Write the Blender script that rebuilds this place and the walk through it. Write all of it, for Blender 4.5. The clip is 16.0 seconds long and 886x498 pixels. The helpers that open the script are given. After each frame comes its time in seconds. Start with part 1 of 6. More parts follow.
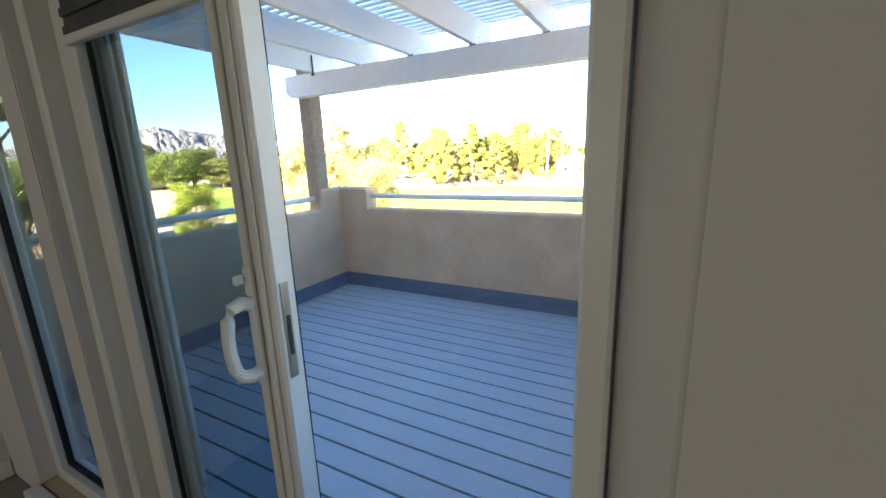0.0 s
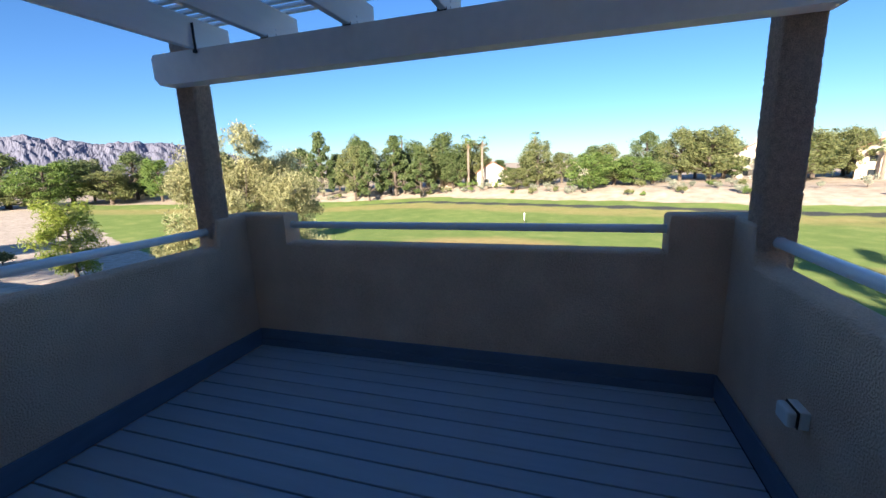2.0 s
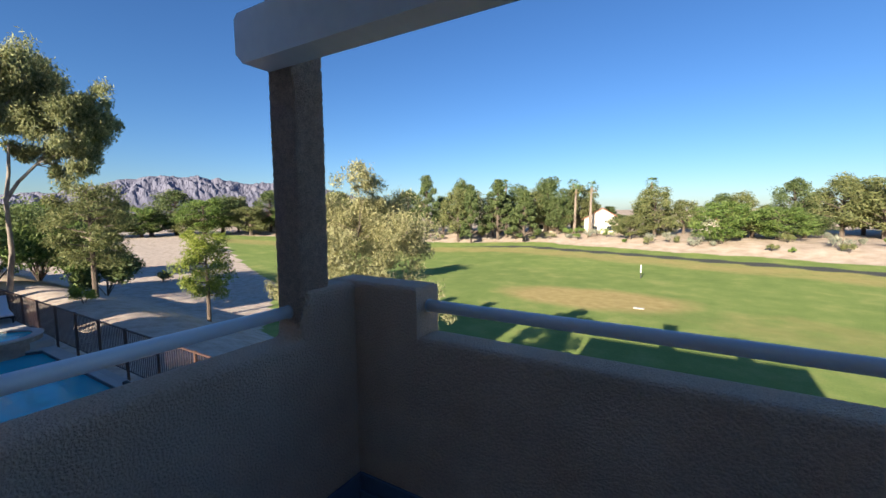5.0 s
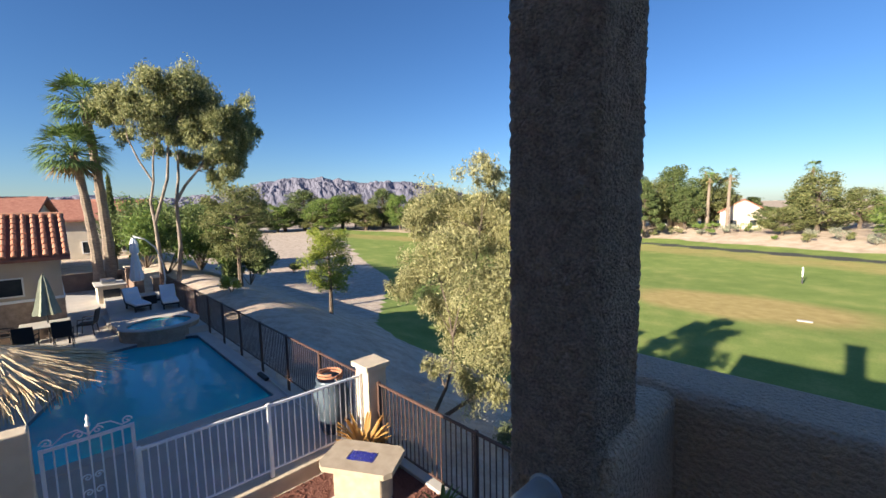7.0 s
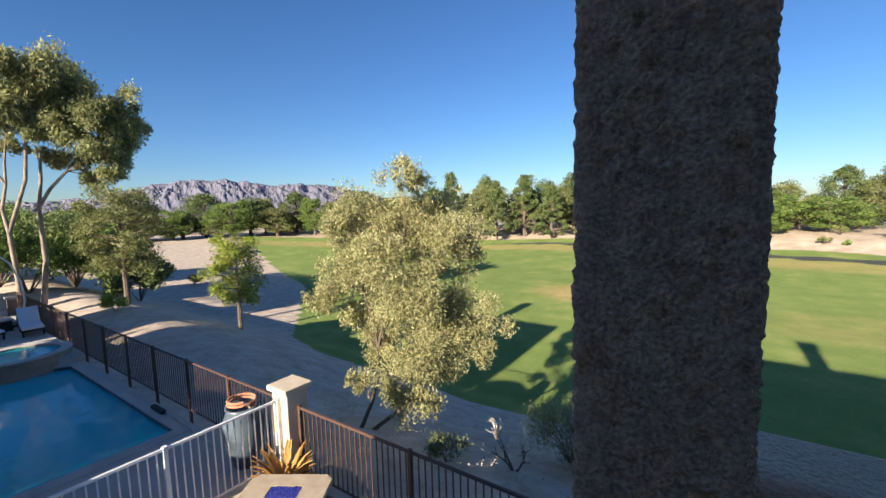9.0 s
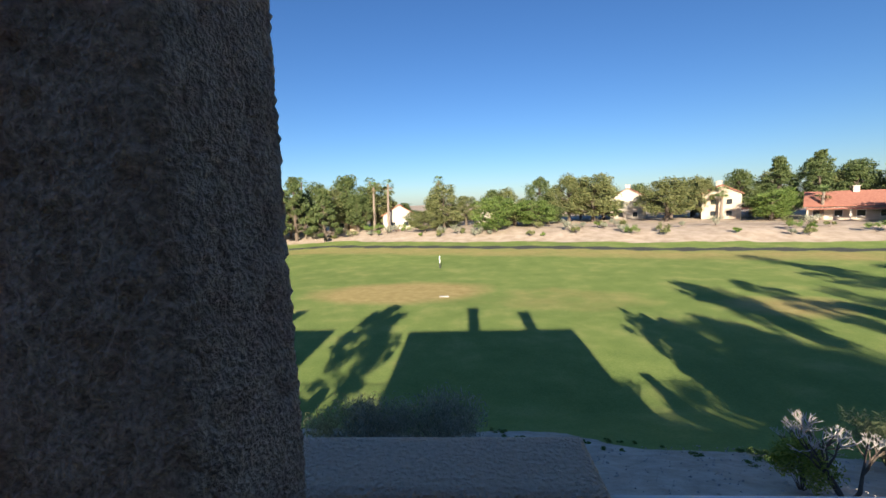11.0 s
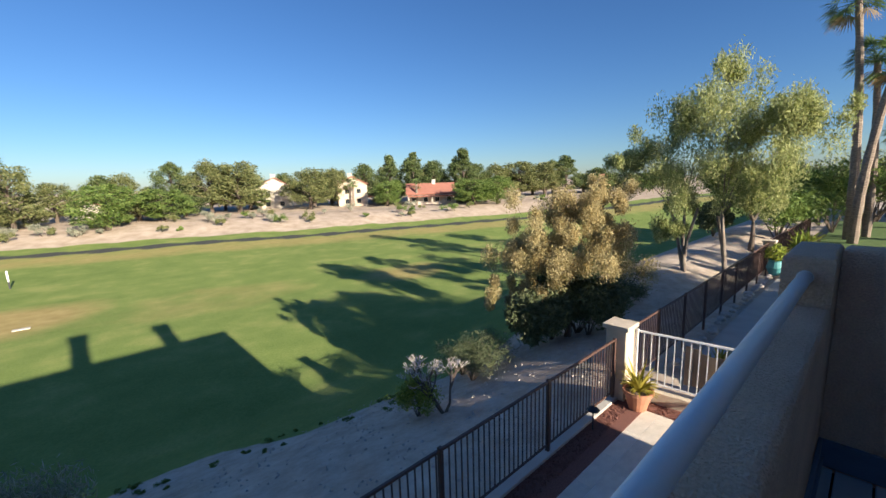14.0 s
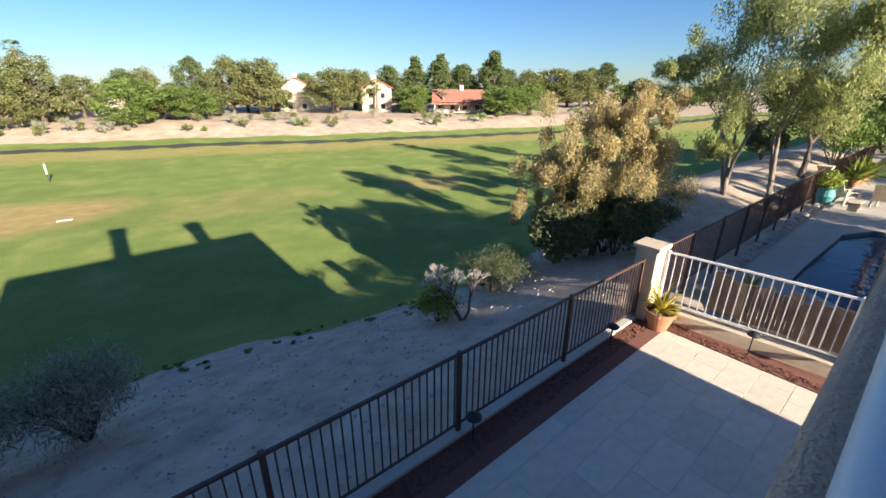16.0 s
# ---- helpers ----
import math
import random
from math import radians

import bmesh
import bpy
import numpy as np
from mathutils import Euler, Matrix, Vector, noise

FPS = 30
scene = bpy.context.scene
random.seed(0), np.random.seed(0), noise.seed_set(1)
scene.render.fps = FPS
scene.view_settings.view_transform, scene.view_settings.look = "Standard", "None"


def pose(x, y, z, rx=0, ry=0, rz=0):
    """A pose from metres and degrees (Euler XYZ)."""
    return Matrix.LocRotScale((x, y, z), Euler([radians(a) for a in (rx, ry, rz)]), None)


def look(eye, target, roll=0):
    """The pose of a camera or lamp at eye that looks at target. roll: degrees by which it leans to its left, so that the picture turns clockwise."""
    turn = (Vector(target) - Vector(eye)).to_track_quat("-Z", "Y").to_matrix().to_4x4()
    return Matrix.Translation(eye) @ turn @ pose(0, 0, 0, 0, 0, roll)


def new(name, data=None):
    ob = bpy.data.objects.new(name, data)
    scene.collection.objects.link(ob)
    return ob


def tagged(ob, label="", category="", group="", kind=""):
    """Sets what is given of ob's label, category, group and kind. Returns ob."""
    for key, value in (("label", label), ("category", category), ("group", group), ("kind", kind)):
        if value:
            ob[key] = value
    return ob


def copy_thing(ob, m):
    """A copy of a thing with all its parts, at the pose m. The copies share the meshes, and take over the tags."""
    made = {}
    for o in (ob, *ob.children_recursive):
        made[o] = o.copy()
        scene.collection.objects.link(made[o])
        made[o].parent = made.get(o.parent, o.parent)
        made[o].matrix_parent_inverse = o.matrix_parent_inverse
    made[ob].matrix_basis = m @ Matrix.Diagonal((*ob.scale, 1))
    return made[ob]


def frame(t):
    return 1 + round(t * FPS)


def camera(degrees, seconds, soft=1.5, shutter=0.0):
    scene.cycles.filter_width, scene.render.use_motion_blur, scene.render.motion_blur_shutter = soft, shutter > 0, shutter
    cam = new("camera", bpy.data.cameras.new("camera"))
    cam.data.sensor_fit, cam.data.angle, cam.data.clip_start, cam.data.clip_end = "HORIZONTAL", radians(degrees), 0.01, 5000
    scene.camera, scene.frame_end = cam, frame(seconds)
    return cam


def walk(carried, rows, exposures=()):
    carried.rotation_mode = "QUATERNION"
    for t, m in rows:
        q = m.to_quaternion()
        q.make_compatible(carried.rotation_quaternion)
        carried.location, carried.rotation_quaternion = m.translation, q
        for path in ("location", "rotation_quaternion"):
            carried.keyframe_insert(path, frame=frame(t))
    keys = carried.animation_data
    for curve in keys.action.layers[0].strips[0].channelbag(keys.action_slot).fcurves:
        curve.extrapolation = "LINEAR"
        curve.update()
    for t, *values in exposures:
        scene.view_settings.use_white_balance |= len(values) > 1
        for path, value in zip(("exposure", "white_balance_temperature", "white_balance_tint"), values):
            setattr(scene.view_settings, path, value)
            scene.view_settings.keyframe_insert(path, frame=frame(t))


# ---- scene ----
cam = camera(94.8, 16.0)
PATH = [
    (0, (3.305, -3.621, 1.472), (2.296, -1.773, 0.989), -2.1),
    (0.5, (3.074, -3.339, 1.495), (2.084, -1.483, 1.003), -2.8),
    (1, (2.839, -3.117, 1.491), (2.096, -1.149, 1.002), -4.4),
    (1.5, (2.689, -2.920, 1.507), (2.020, -0.924, 1.022), -3.6),
    (2, (2.591, -2.733, 1.498), (1.945, -0.719, 1.061), -2.1),
    (2.5, (2.503, -2.609, 1.510), (1.771, -0.621, 1.095), -2.5),
    (3, (2.378, -2.349, 1.482), (1.474, -0.424, 1.104), -2.4),
    (3.2, (2.242, -2.280, 1.476), (1.346, -0.347, 1.125), -2.0),
    (5.3, (1.244, -1.288, 1.523), (0.059, 0.508, 1.327), -0.7),
    (5.5, (1.097, -1.144, 1.537), (-0.137, 0.617, 1.324), -1.2),
    (6, (0.814, -0.978, 1.545), (-0.545, 0.687, 1.337), -1.0),
    (6.5, (0.530, -0.933, 1.544), (-0.940, 0.636, 1.336), -0.9),
    (7, (0.242, -0.881, 1.533), (-1.301, 0.613, 1.310), -1.2),
    (7.5, (0.052, -0.828, 1.549), (-1.506, 0.650, 1.317), -1.3),
    (8, (-0.062, -0.819, 1.560), (-1.566, 0.714, 1.332), -1.1),
    (8.2, (-0.069, -0.825, 1.561), (-1.534, 0.746, 1.338), -1.1),
    (10.3, (0.059, -0.564, 1.600), (-0.497, 1.511, 1.371), -2.1),
    (10.5, (0.086, -0.577, 1.595), (-0.352, 1.525, 1.366), -2.0),
    (11, (0.165, -0.563, 1.595), (0.032, 1.580, 1.358), -2.1),
    (11.5, (0.241, -0.521, 1.594), (0.423, 1.617, 1.346), -2.1),
    (12, (0.356, -0.518, 1.594), (0.843, 1.571, 1.338), -2.0),
    (12.5, (0.509, -0.386, 1.584), (1.297, 1.607, 1.319), -1.9),
    (13, (0.619, -0.290, 1.567), (1.686, 1.567, 1.290), -2.0),
    (13.5, (0.688, -0.166, 1.524), (1.984, 1.536, 1.227), -1.9),
    (14, (0.729, -0.106, 1.531), (2.178, 1.457, 1.180), -1.7),
    (14.5, (0.859, 0.038, 1.454), (2.380, 1.510, 1.026), -1.3),
    (15, (0.936, 0.114, 1.429), (2.445, 1.563, 0.890), -0.9),
    (15.5, (0.929, 0.145, 1.395), (2.357, 1.625, 0.734), -0.2),
    (16, (0.856, 0.143, 1.366), (2.135, 1.695, 0.577), 0.3),
]
walk(cam, [(t, look(eye, target, roll)) for t, eye, target, roll in PATH],
     [(0.0, 4.5, 9500, 10), (0.5, 4.2, 9600, 10), (0.9, 3.6, 8700, 10), (1.2, 2.85, 7200, 10), (1.5, 2.25, 6200, 10), (2.0, 1.8, 6100, 10), (5.3, 1.4, 6300, 10),
      (8.0, 1.45, 6450, 10), (10.5, 1.3, 6450, 10), (12.0, 1.15, 6250, 10), (14.5, 1.3, 6350, 10), (16.0, 1.5, 6500, 10)])

# ---- world, sun ----
SUN_SLOPE = 0.36
world = bpy.data.worlds.new("world")
scene.world = world
world.use_nodes = True
sky = world.node_tree.nodes.new("ShaderNodeTexSky")
sky.sky_type, sky.sun_disc = "NISHITA", False
sky.sun_elevation, sky.sun_rotation = math.atan(SUN_SLOPE), radians(180)
sky.air_density, sky.dust_density, sky.ozone_density = 1.0, 0.3, 6.0
background = world.node_tree.nodes["Background"]
clear_air = world.node_tree.nodes.new("ShaderNodeHueSaturation")
clear_air.inputs["Hue"].default_value, clear_air.inputs["Saturation"].default_value = 0.505, 1.07
world.node_tree.links.new(sky.outputs[0], clear_air.inputs["Color"])
world.node_tree.links.new(clear_air.outputs[0], background.inputs[0])
background.inputs[1].default_value = 0.056
sun = new("sun", bpy.data.lights.new("sun", "SUN"))
sun.data.energy, sun.data.angle, sun.data.color = 5.0, radians(0.5), (1.0, 0.88, 0.70)
sun.matrix_world = look((0, 0, 0), (0.0, 1, -SUN_SLOPE))

# ---- materials ----
def shade(name, low, high, scale=8.0, rough=0.8, bump=0.2, bump_scale=60.0, metal=0.0, detail=6.0, depth=0.01, random_mix=0.0,
          fine=0.25, coat=0.0, stretch=(1, 1, 1), specular=0.5, sharp=1.0):
    """A surface of two tones at two scales, with fine relief."""
    m = bpy.data.materials.new(name)
    m.use_nodes = True
    nt = m.node_tree
    N, L = nt.nodes, nt.links
    b = N["Principled BSDF"]
    tc = N.new("ShaderNodeTexCoord")
    mp = N.new("ShaderNodeMapping")
    mp.inputs["Scale"].default_value = stretch
    L.new(tc.outputs["Object"], mp.inputs["Vector"])
    n1, n2 = N.new("ShaderNodeTexNoise"), N.new("ShaderNodeTexNoise")
    n1.inputs["Scale"].default_value, n1.inputs["Detail"].default_value = scale, detail
    n2.inputs["Scale"].default_value, n2.inputs["Detail"].default_value = bump_scale, 4.0
    L.new(mp.outputs[0], n1.inputs["Vector"])
    L.new(mp.outputs[0], n2.inputs["Vector"])
    add = N.new("ShaderNodeMath")
    add.operation = "MULTIPLY_ADD"
    L.new(n2.outputs[0], add.inputs[0])
    add.inputs[1].default_value = fine
    L.new(n1.outputs[0], add.inputs[2])
    last = add
    if random_mix:
        info = N.new("ShaderNodeObjectInfo")
        r = N.new("ShaderNodeMath")
        r.operation = "MULTIPLY_ADD"
        L.new(info.outputs["Random"], r.inputs[0])
        r.inputs[1].default_value = random_mix
        L.new(add.outputs[0], r.inputs[2])
        last = r
    ramp = N.new("ShaderNodeValToRGB")
    whole = 1 + fine + random_mix
    level = N.new("ShaderNodeMath")
    level.operation = "DIVIDE"
    L.new(last.outputs[0], level.inputs[0])
    level.inputs[1].default_value = whole
    mid, span = 0.5, (0.2 + fine / 3 + random_mix / 2) * sharp / whole
    ramp.color_ramp.elements[0].position, ramp.color_ramp.elements[0].color = max(0, mid - span), (*low, 1)
    ramp.color_ramp.elements[1].position, ramp.color_ramp.elements[1].color = min(1, mid + span), (*high, 1)
    L.new(level.outputs[0], ramp.inputs[0])
    L.new(ramp.outputs[0], b.inputs["Base Color"])
    b.inputs["Roughness"].default_value, b.inputs["Metallic"].default_value = rough, metal
    b.inputs["Coat Weight"].default_value = coat
    b.inputs["Specular IOR Level"].default_value = specular
    if bump:
        bp = N.new("ShaderNodeBump")
        bp.inputs["Strength"].default_value, bp.inputs["Distance"].default_value = bump, depth
        L.new(n2.outputs[0], bp.inputs["Height"])
        L.new(bp.outputs[0], b.inputs["Normal"])
    return m


def leaf_material(name, low, high, through_light=0.35):
    m = bpy.data.materials.new(name)
    m.use_nodes = True
    N, L = m.node_tree.nodes, m.node_tree.links
    b, out = N["Principled BSDF"], N["Material Output"]
    geo = N.new("ShaderNodeNewGeometry")
    ramp = N.new("ShaderNodeValToRGB")
    ramp.color_ramp.elements[0].color, ramp.color_ramp.elements[1].color = (*low, 1), (*high, 1)
    L.new(geo.outputs["Random Per Island"], ramp.inputs[0])
    L.new(ramp.outputs[0], b.inputs["Base Color"])
    b.inputs["Roughness"].default_value = 0.55
    b.inputs["Specular IOR Level"].default_value = 0.25
    tr = N.new("ShaderNodeBsdfTranslucent")
    L.new(ramp.outputs[0], tr.inputs[0])
    mix = N.new("ShaderNodeMixShader")
    mix.inputs[0].default_value = through_light
    L.new(b.outputs[0], mix.inputs[1])
    L.new(tr.outputs[0], mix.inputs[2])
    L.new(mix.outputs[0], out.inputs[0])
    return m


stucco = shade("stucco", (0.63, 0.435, 0.31), (0.86, 0.62, 0.455), 2.5, 0.95, 1.0, 110, depth=0.02, fine=0.9, specular=0.2, sharp=0.55)
# Strong fine tone shares the bump's noise: shade in the pits is coloured in.
post_stucco = shade("post_stucco", (0.56, 0.40, 0.30), (0.93, 0.73, 0.58), 34, 0.95, 1.0, 190, depth=0.045, fine=1.8, specular=0.2, sharp=0.4)
house_stucco = shade("house_stucco", (0.50, 0.40, 0.30), (0.62, 0.51, 0.40), 1.2, 0.95, 0.4, 60, depth=0.01)
white_stucco = shade("white_stucco", (0.54, 0.47, 0.38), (0.64, 0.57, 0.48), 1.2, 0.95, 0.3, 60, depth=0.01)
column_stucco = shade("column_stucco", (0.50, 0.415, 0.31), (0.64, 0.54, 0.42), 4, 0.95, 0.8, 90, depth=0.01)
deck_mat = shade("deck_composite", (0.275, 0.35, 0.425), (0.36, 0.445, 0.52), 6, 0.7, 0.25, 220, depth=0.003, random_mix=0.3, stretch=(0.3, 3, 1))
skirt_mat = shade("skirt_composite", (0.085, 0.125, 0.195), (0.125, 0.175, 0.255), 6, 0.65, 0.25, 220, depth=0.003, stretch=(0.6, 0.6, 2))
# Near-black for the sheet under the deck boards: the gaps' shade as colour.
dark_gap = shade("deck_gap_shade", (0.006, 0.006, 0.008), (0.01, 0.01, 0.012), 5, 0.9, 0)
white_wood = shade("white_painted_wood", (0.76, 0.76, 0.77), (0.84, 0.84, 0.84), 5, 0.55, 0.25, 90, depth=0.004, stretch=(3, 0.6, 3))
white_paint = shade("white_paint", (0.72, 0.73, 0.75), (0.80, 0.80, 0.81), 8, 0.35, 0.12, 120, depth=0.003)
white_vinyl = shade("white_vinyl", (0.70, 0.69, 0.66), (0.77, 0.76, 0.73), 3, 0.4, 0.05, 50, depth=0.002)
interior_paint = shade("interior_paint", (0.62, 0.60, 0.58), (0.68, 0.66, 0.64), 2, 0.9, 0.25, 140, depth=0.003)
tile_floor = shade("grey_tile_floor", (0.20, 0.19, 0.18), (0.32, 0.30, 0.29), 3, 0.45, 0.1, 40, depth=0.003)
rug_mat = shade("dark_rug", (0.012, 0.012, 0.014), (0.03, 0.03, 0.033), 30, 1.0, 0.6, 300, depth=0.004)
black_metal = shade("black_metal", (0.012, 0.012, 0.014), (0.025, 0.025, 0.028), 20, 0.5, 0.1, 120, depth=0.002)
brown_metal = shade("brown_metal", (0.075, 0.04, 0.032), (0.11, 0.06, 0.045), 10, 0.55, 0.15, 150, depth=0.002)
black_gasket = shade("black_gasket", (0.015, 0.015, 0.016), (0.02, 0.02, 0.02), 9, 0.6, 0)
steel = shade("steel", (0.45, 0.45, 0.46), (0.55, 0.55, 0.56), 20, 0.3, 0.05, 90, metal=1.0, depth=0.001)
urn_glaze = shade("slate_blue_glaze", (0.05, 0.07, 0.09), (0.13, 0.165, 0.20), 5, 0.35, 0.15, 40, depth=0.004)
tan_stone = shade("tan_cast_stone", (0.34, 0.265, 0.19), (0.48, 0.39, 0.29), 7, 0.9, 0.4, 90, depth=0.006)
pool_deck = shade("pool_deck", (0.40, 0.36, 0.32), (0.52, 0.48, 0.43), 1.5, 0.9, 0.35, 90, depth=0.006)
concrete = shade("concrete", (0.42, 0.39, 0.35), (0.54, 0.50, 0.45), 1.6, 0.9, 0.3, 80, depth=0.005)
travertine = shade("travertine", (0.54, 0.475, 0.39), (0.80, 0.72, 0.61), 5.0, 0.75, 0.25, 40, depth=0.004, random_mix=0.35, stretch=(1, 1.6, 1))
grout = shade("grout", (0.70, 0.66, 0.60), (0.80, 0.76, 0.70), 8, 0.95, 0.2, 90)
gravel_mat = shade("red_gravel", (0.13, 0.05, 0.038), (0.26, 0.115, 0.085), 40, 0.95, 0.4, 200, depth=0.004)
terracotta = shade("terracotta", (0.36, 0.15, 0.085), (0.46, 0.22, 0.13), 6, 0.85, 0.2, 70, depth=0.003)
roof_tile = shade("clay_roof_tile", (0.33, 0.13, 0.075), (0.58, 0.30, 0.19), 5, 0.85, 0.3, 60, depth=0.005, random_mix=0.5)
far_roof = shade("far_roof_tile", (0.27, 0.10, 0.07), (0.42, 0.19, 0.13), 3, 0.9, 0.5, 6, depth=0.06)
stone_veneer = shade("stone_veneer", (0.22, 0.16, 0.12), (0.46, 0.35, 0.27), 5, 0.9, 0.6, 14, depth=0.03)
block_wall = shade("block_wall", (0.17, 0.115, 0.085), (0.26, 0.18, 0.135), 3, 0.95, 0.5, 50, depth=0.01)
fabric_white = shade("white_fabric", (0.72, 0.72, 0.74), (0.80, 0.80, 0.82), 6, 0.9, 0.25, 160, depth=0.004)
fabric_sage = shade("sage_fabric", (0.20, 0.22, 0.17), (0.28, 0.30, 0.24), 6, 0.9, 0.25, 160, depth=0.004)
wicker = shade("dark_wicker", (0.012, 0.012, 0.015), (0.03, 0.028, 0.03), 60, 0.7, 0.6, 200, depth=0.004)
glass_bead = shade("blue_fire_glass", (0.01, 0.015, 0.16), (0.06, 0.07, 0.42), 90, 0.15, 0.5, 160, depth=0.01)
thatch = shade("palm_thatch", (0.44, 0.34, 0.21), (0.74, 0.61, 0.42), 12, 0.95, 0.4, 120, depth=0.01, stretch=(1, 1, 3))
bark = shade("bark", (0.09, 0.065, 0.048), (0.17, 0.13, 0.10), 6, 0.95, 0.9, 40, depth=0.03, stretch=(2, 2, 0.5))
pale_bark = shade("pale_bark", (0.12, 0.09, 0.07), (0.36, 0.30, 0.24), 4, 0.9, 0.5, 30, depth=0.02, stretch=(1, 1, 0.5))
dead_wood = shade("dead_wood", (0.40, 0.36, 0.32), (0.58, 0.54, 0.49), 8, 0.9, 0.4, 60, depth=0.01)
palm_bark = shade("palm_bark", (0.14, 0.105, 0.08), (0.36, 0.285, 0.22), 7, 0.95, 0.9, 14, depth=0.05, stretch=(0.6, 0.6, 2.5))
fire_brown = shade("red_brown_tile_trim", (0.30, 0.10, 0.06), (0.4, 0.15, 0.1), 6, 0.8, 0.2, 50)
window_dark = shade("dark_window", (0.02, 0.025, 0.03), (0.05, 0.055, 0.06), 2, 0.12, 0, 10)
# Mauve-blue tones of low contrast: distance haze put into the rock colour.
mountain_mat = shade("hazed_mountain_rock", (0.125, 0.125, 0.172), (0.168, 0.16, 0.2), 0.012, 1.0, 0, 0.05, detail=10, sharp=0.7)
teal_paint = shade("teal_paint", (0.05, 0.22, 0.24), (0.09, 0.32, 0.33), 9, 0.6, 0.1, 80)
rock_mat = shade("rock", (0.34, 0.30, 0.26), (0.55, 0.50, 0.45), 6, 0.95, 0.5, 40, depth=0.02)
plaster = shade("pool_plaster", (0.05, 0.26, 0.34), (0.08, 0.34, 0.42), 1.5, 0.8, 0.1, 30)
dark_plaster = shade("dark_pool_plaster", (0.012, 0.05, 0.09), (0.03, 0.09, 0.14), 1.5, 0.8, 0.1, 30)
waterline_tile = shade("waterline_tile", (0.06, 0.07, 0.09), (0.12, 0.14, 0.17), 20, 0.4, 0.1, 60)

leaf_pine = leaf_material("pine_needles", (0.055, 0.09, 0.032), (0.20, 0.235, 0.085), 0.3)
leaf_olive = leaf_material("olive_leaves", (0.09, 0.115, 0.042), (0.29, 0.29, 0.115), 0.3)
leaf_green = leaf_material("green_leaves", (0.075, 0.14, 0.03), (0.26, 0.33, 0.09), 0.3)
leaf_euc = leaf_material("eucalyptus_leaves", (0.13, 0.16, 0.065), (0.48, 0.47, 0.23), 0.4)
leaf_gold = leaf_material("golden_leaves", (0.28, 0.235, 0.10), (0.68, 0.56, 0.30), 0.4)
leaf_acacia = leaf_material("acacia_leaves", (0.20, 0.205, 0.085), (0.58, 0.54, 0.29), 0.4)
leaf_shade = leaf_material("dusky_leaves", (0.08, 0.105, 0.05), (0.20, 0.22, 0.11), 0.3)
leaf_bright = leaf_material("bright_leaves", (0.15, 0.21, 0.03), (0.42, 0.45, 0.09), 0.35)
leaf_sage = leaf_material("sage_leaves", (0.17, 0.19, 0.13), (0.42, 0.41, 0.31), 0.25)
leaf_palm = leaf_material("palm_leaves", (0.07, 0.13, 0.038), (0.23, 0.31, 0.11), 0.25)
leaf_dry = leaf_material("dry_leaves", (0.36, 0.19, 0.05), (0.58, 0.34, 0.11), 0.3)
# Brighter than the eucalyptus leaves: sunlight on the right-hand gums, put into the colour.
leaf_gum_sunlit = leaf_material("sunlit_gum_leaves", (0.20, 0.25, 0.08), (0.54, 0.54, 0.24), 0.45)
leaf_skirt = leaf_material("dry_fronds", (0.15, 0.105, 0.05), (0.30, 0.22, 0.11), 0.2)
leaf_yellow = leaf_material("yellow_leaves", (0.24, 0.22, 0.03), (0.5, 0.42, 0.08), 0.35)


def water_material(name, tint, clear=1.0):
    m = bpy.data.materials.new(name)
    m.use_nodes = True
    N, L = m.node_tree.nodes, m.node_tree.links
    b = N["Principled BSDF"]
    b.inputs["Base Color"].default_value = (*tint, 1)
    b.inputs["Roughness"].default_value = 0.03
    b.inputs["IOR"].default_value = 1.33
    b.inputs["Transmission Weight"].default_value = clear
    n = N.new("ShaderNodeTexNoise")
    n.inputs["Scale"].default_value, n.inputs["Detail"].default_value = 2.2, 3.0
    tc = N.new("ShaderNodeTexCoord")
    L.new(tc.outputs["Object"], n.inputs["Vector"])
    bp = N.new("ShaderNodeBump")
    bp.inputs["Strength"].default_value, bp.inputs["Distance"].default_value = 0.25, 0.05
    L.new(n.outputs[0], bp.inputs["Height"])
    L.new(bp.outputs[0], b.inputs["Normal"])
    return m


pool_water = water_material("pool_water", (0.025, 0.52, 0.62), 0.1)
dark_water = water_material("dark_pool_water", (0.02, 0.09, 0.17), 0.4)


def glass_material(name):
    m = bpy.data.materials.new(name)
    m.use_nodes = True
    b = m.node_tree.nodes["Principled BSDF"]
    b.inputs["Base Color"].default_value = (0.27, 0.355, 0.39, 1)
    b.inputs["Roughness"].default_value, b.inputs["IOR"].default_value = 0.0, 1.45
    b.inputs["Transmission Weight"].default_value = 1.0
    return m


pane_glass = glass_material("pane_glass")


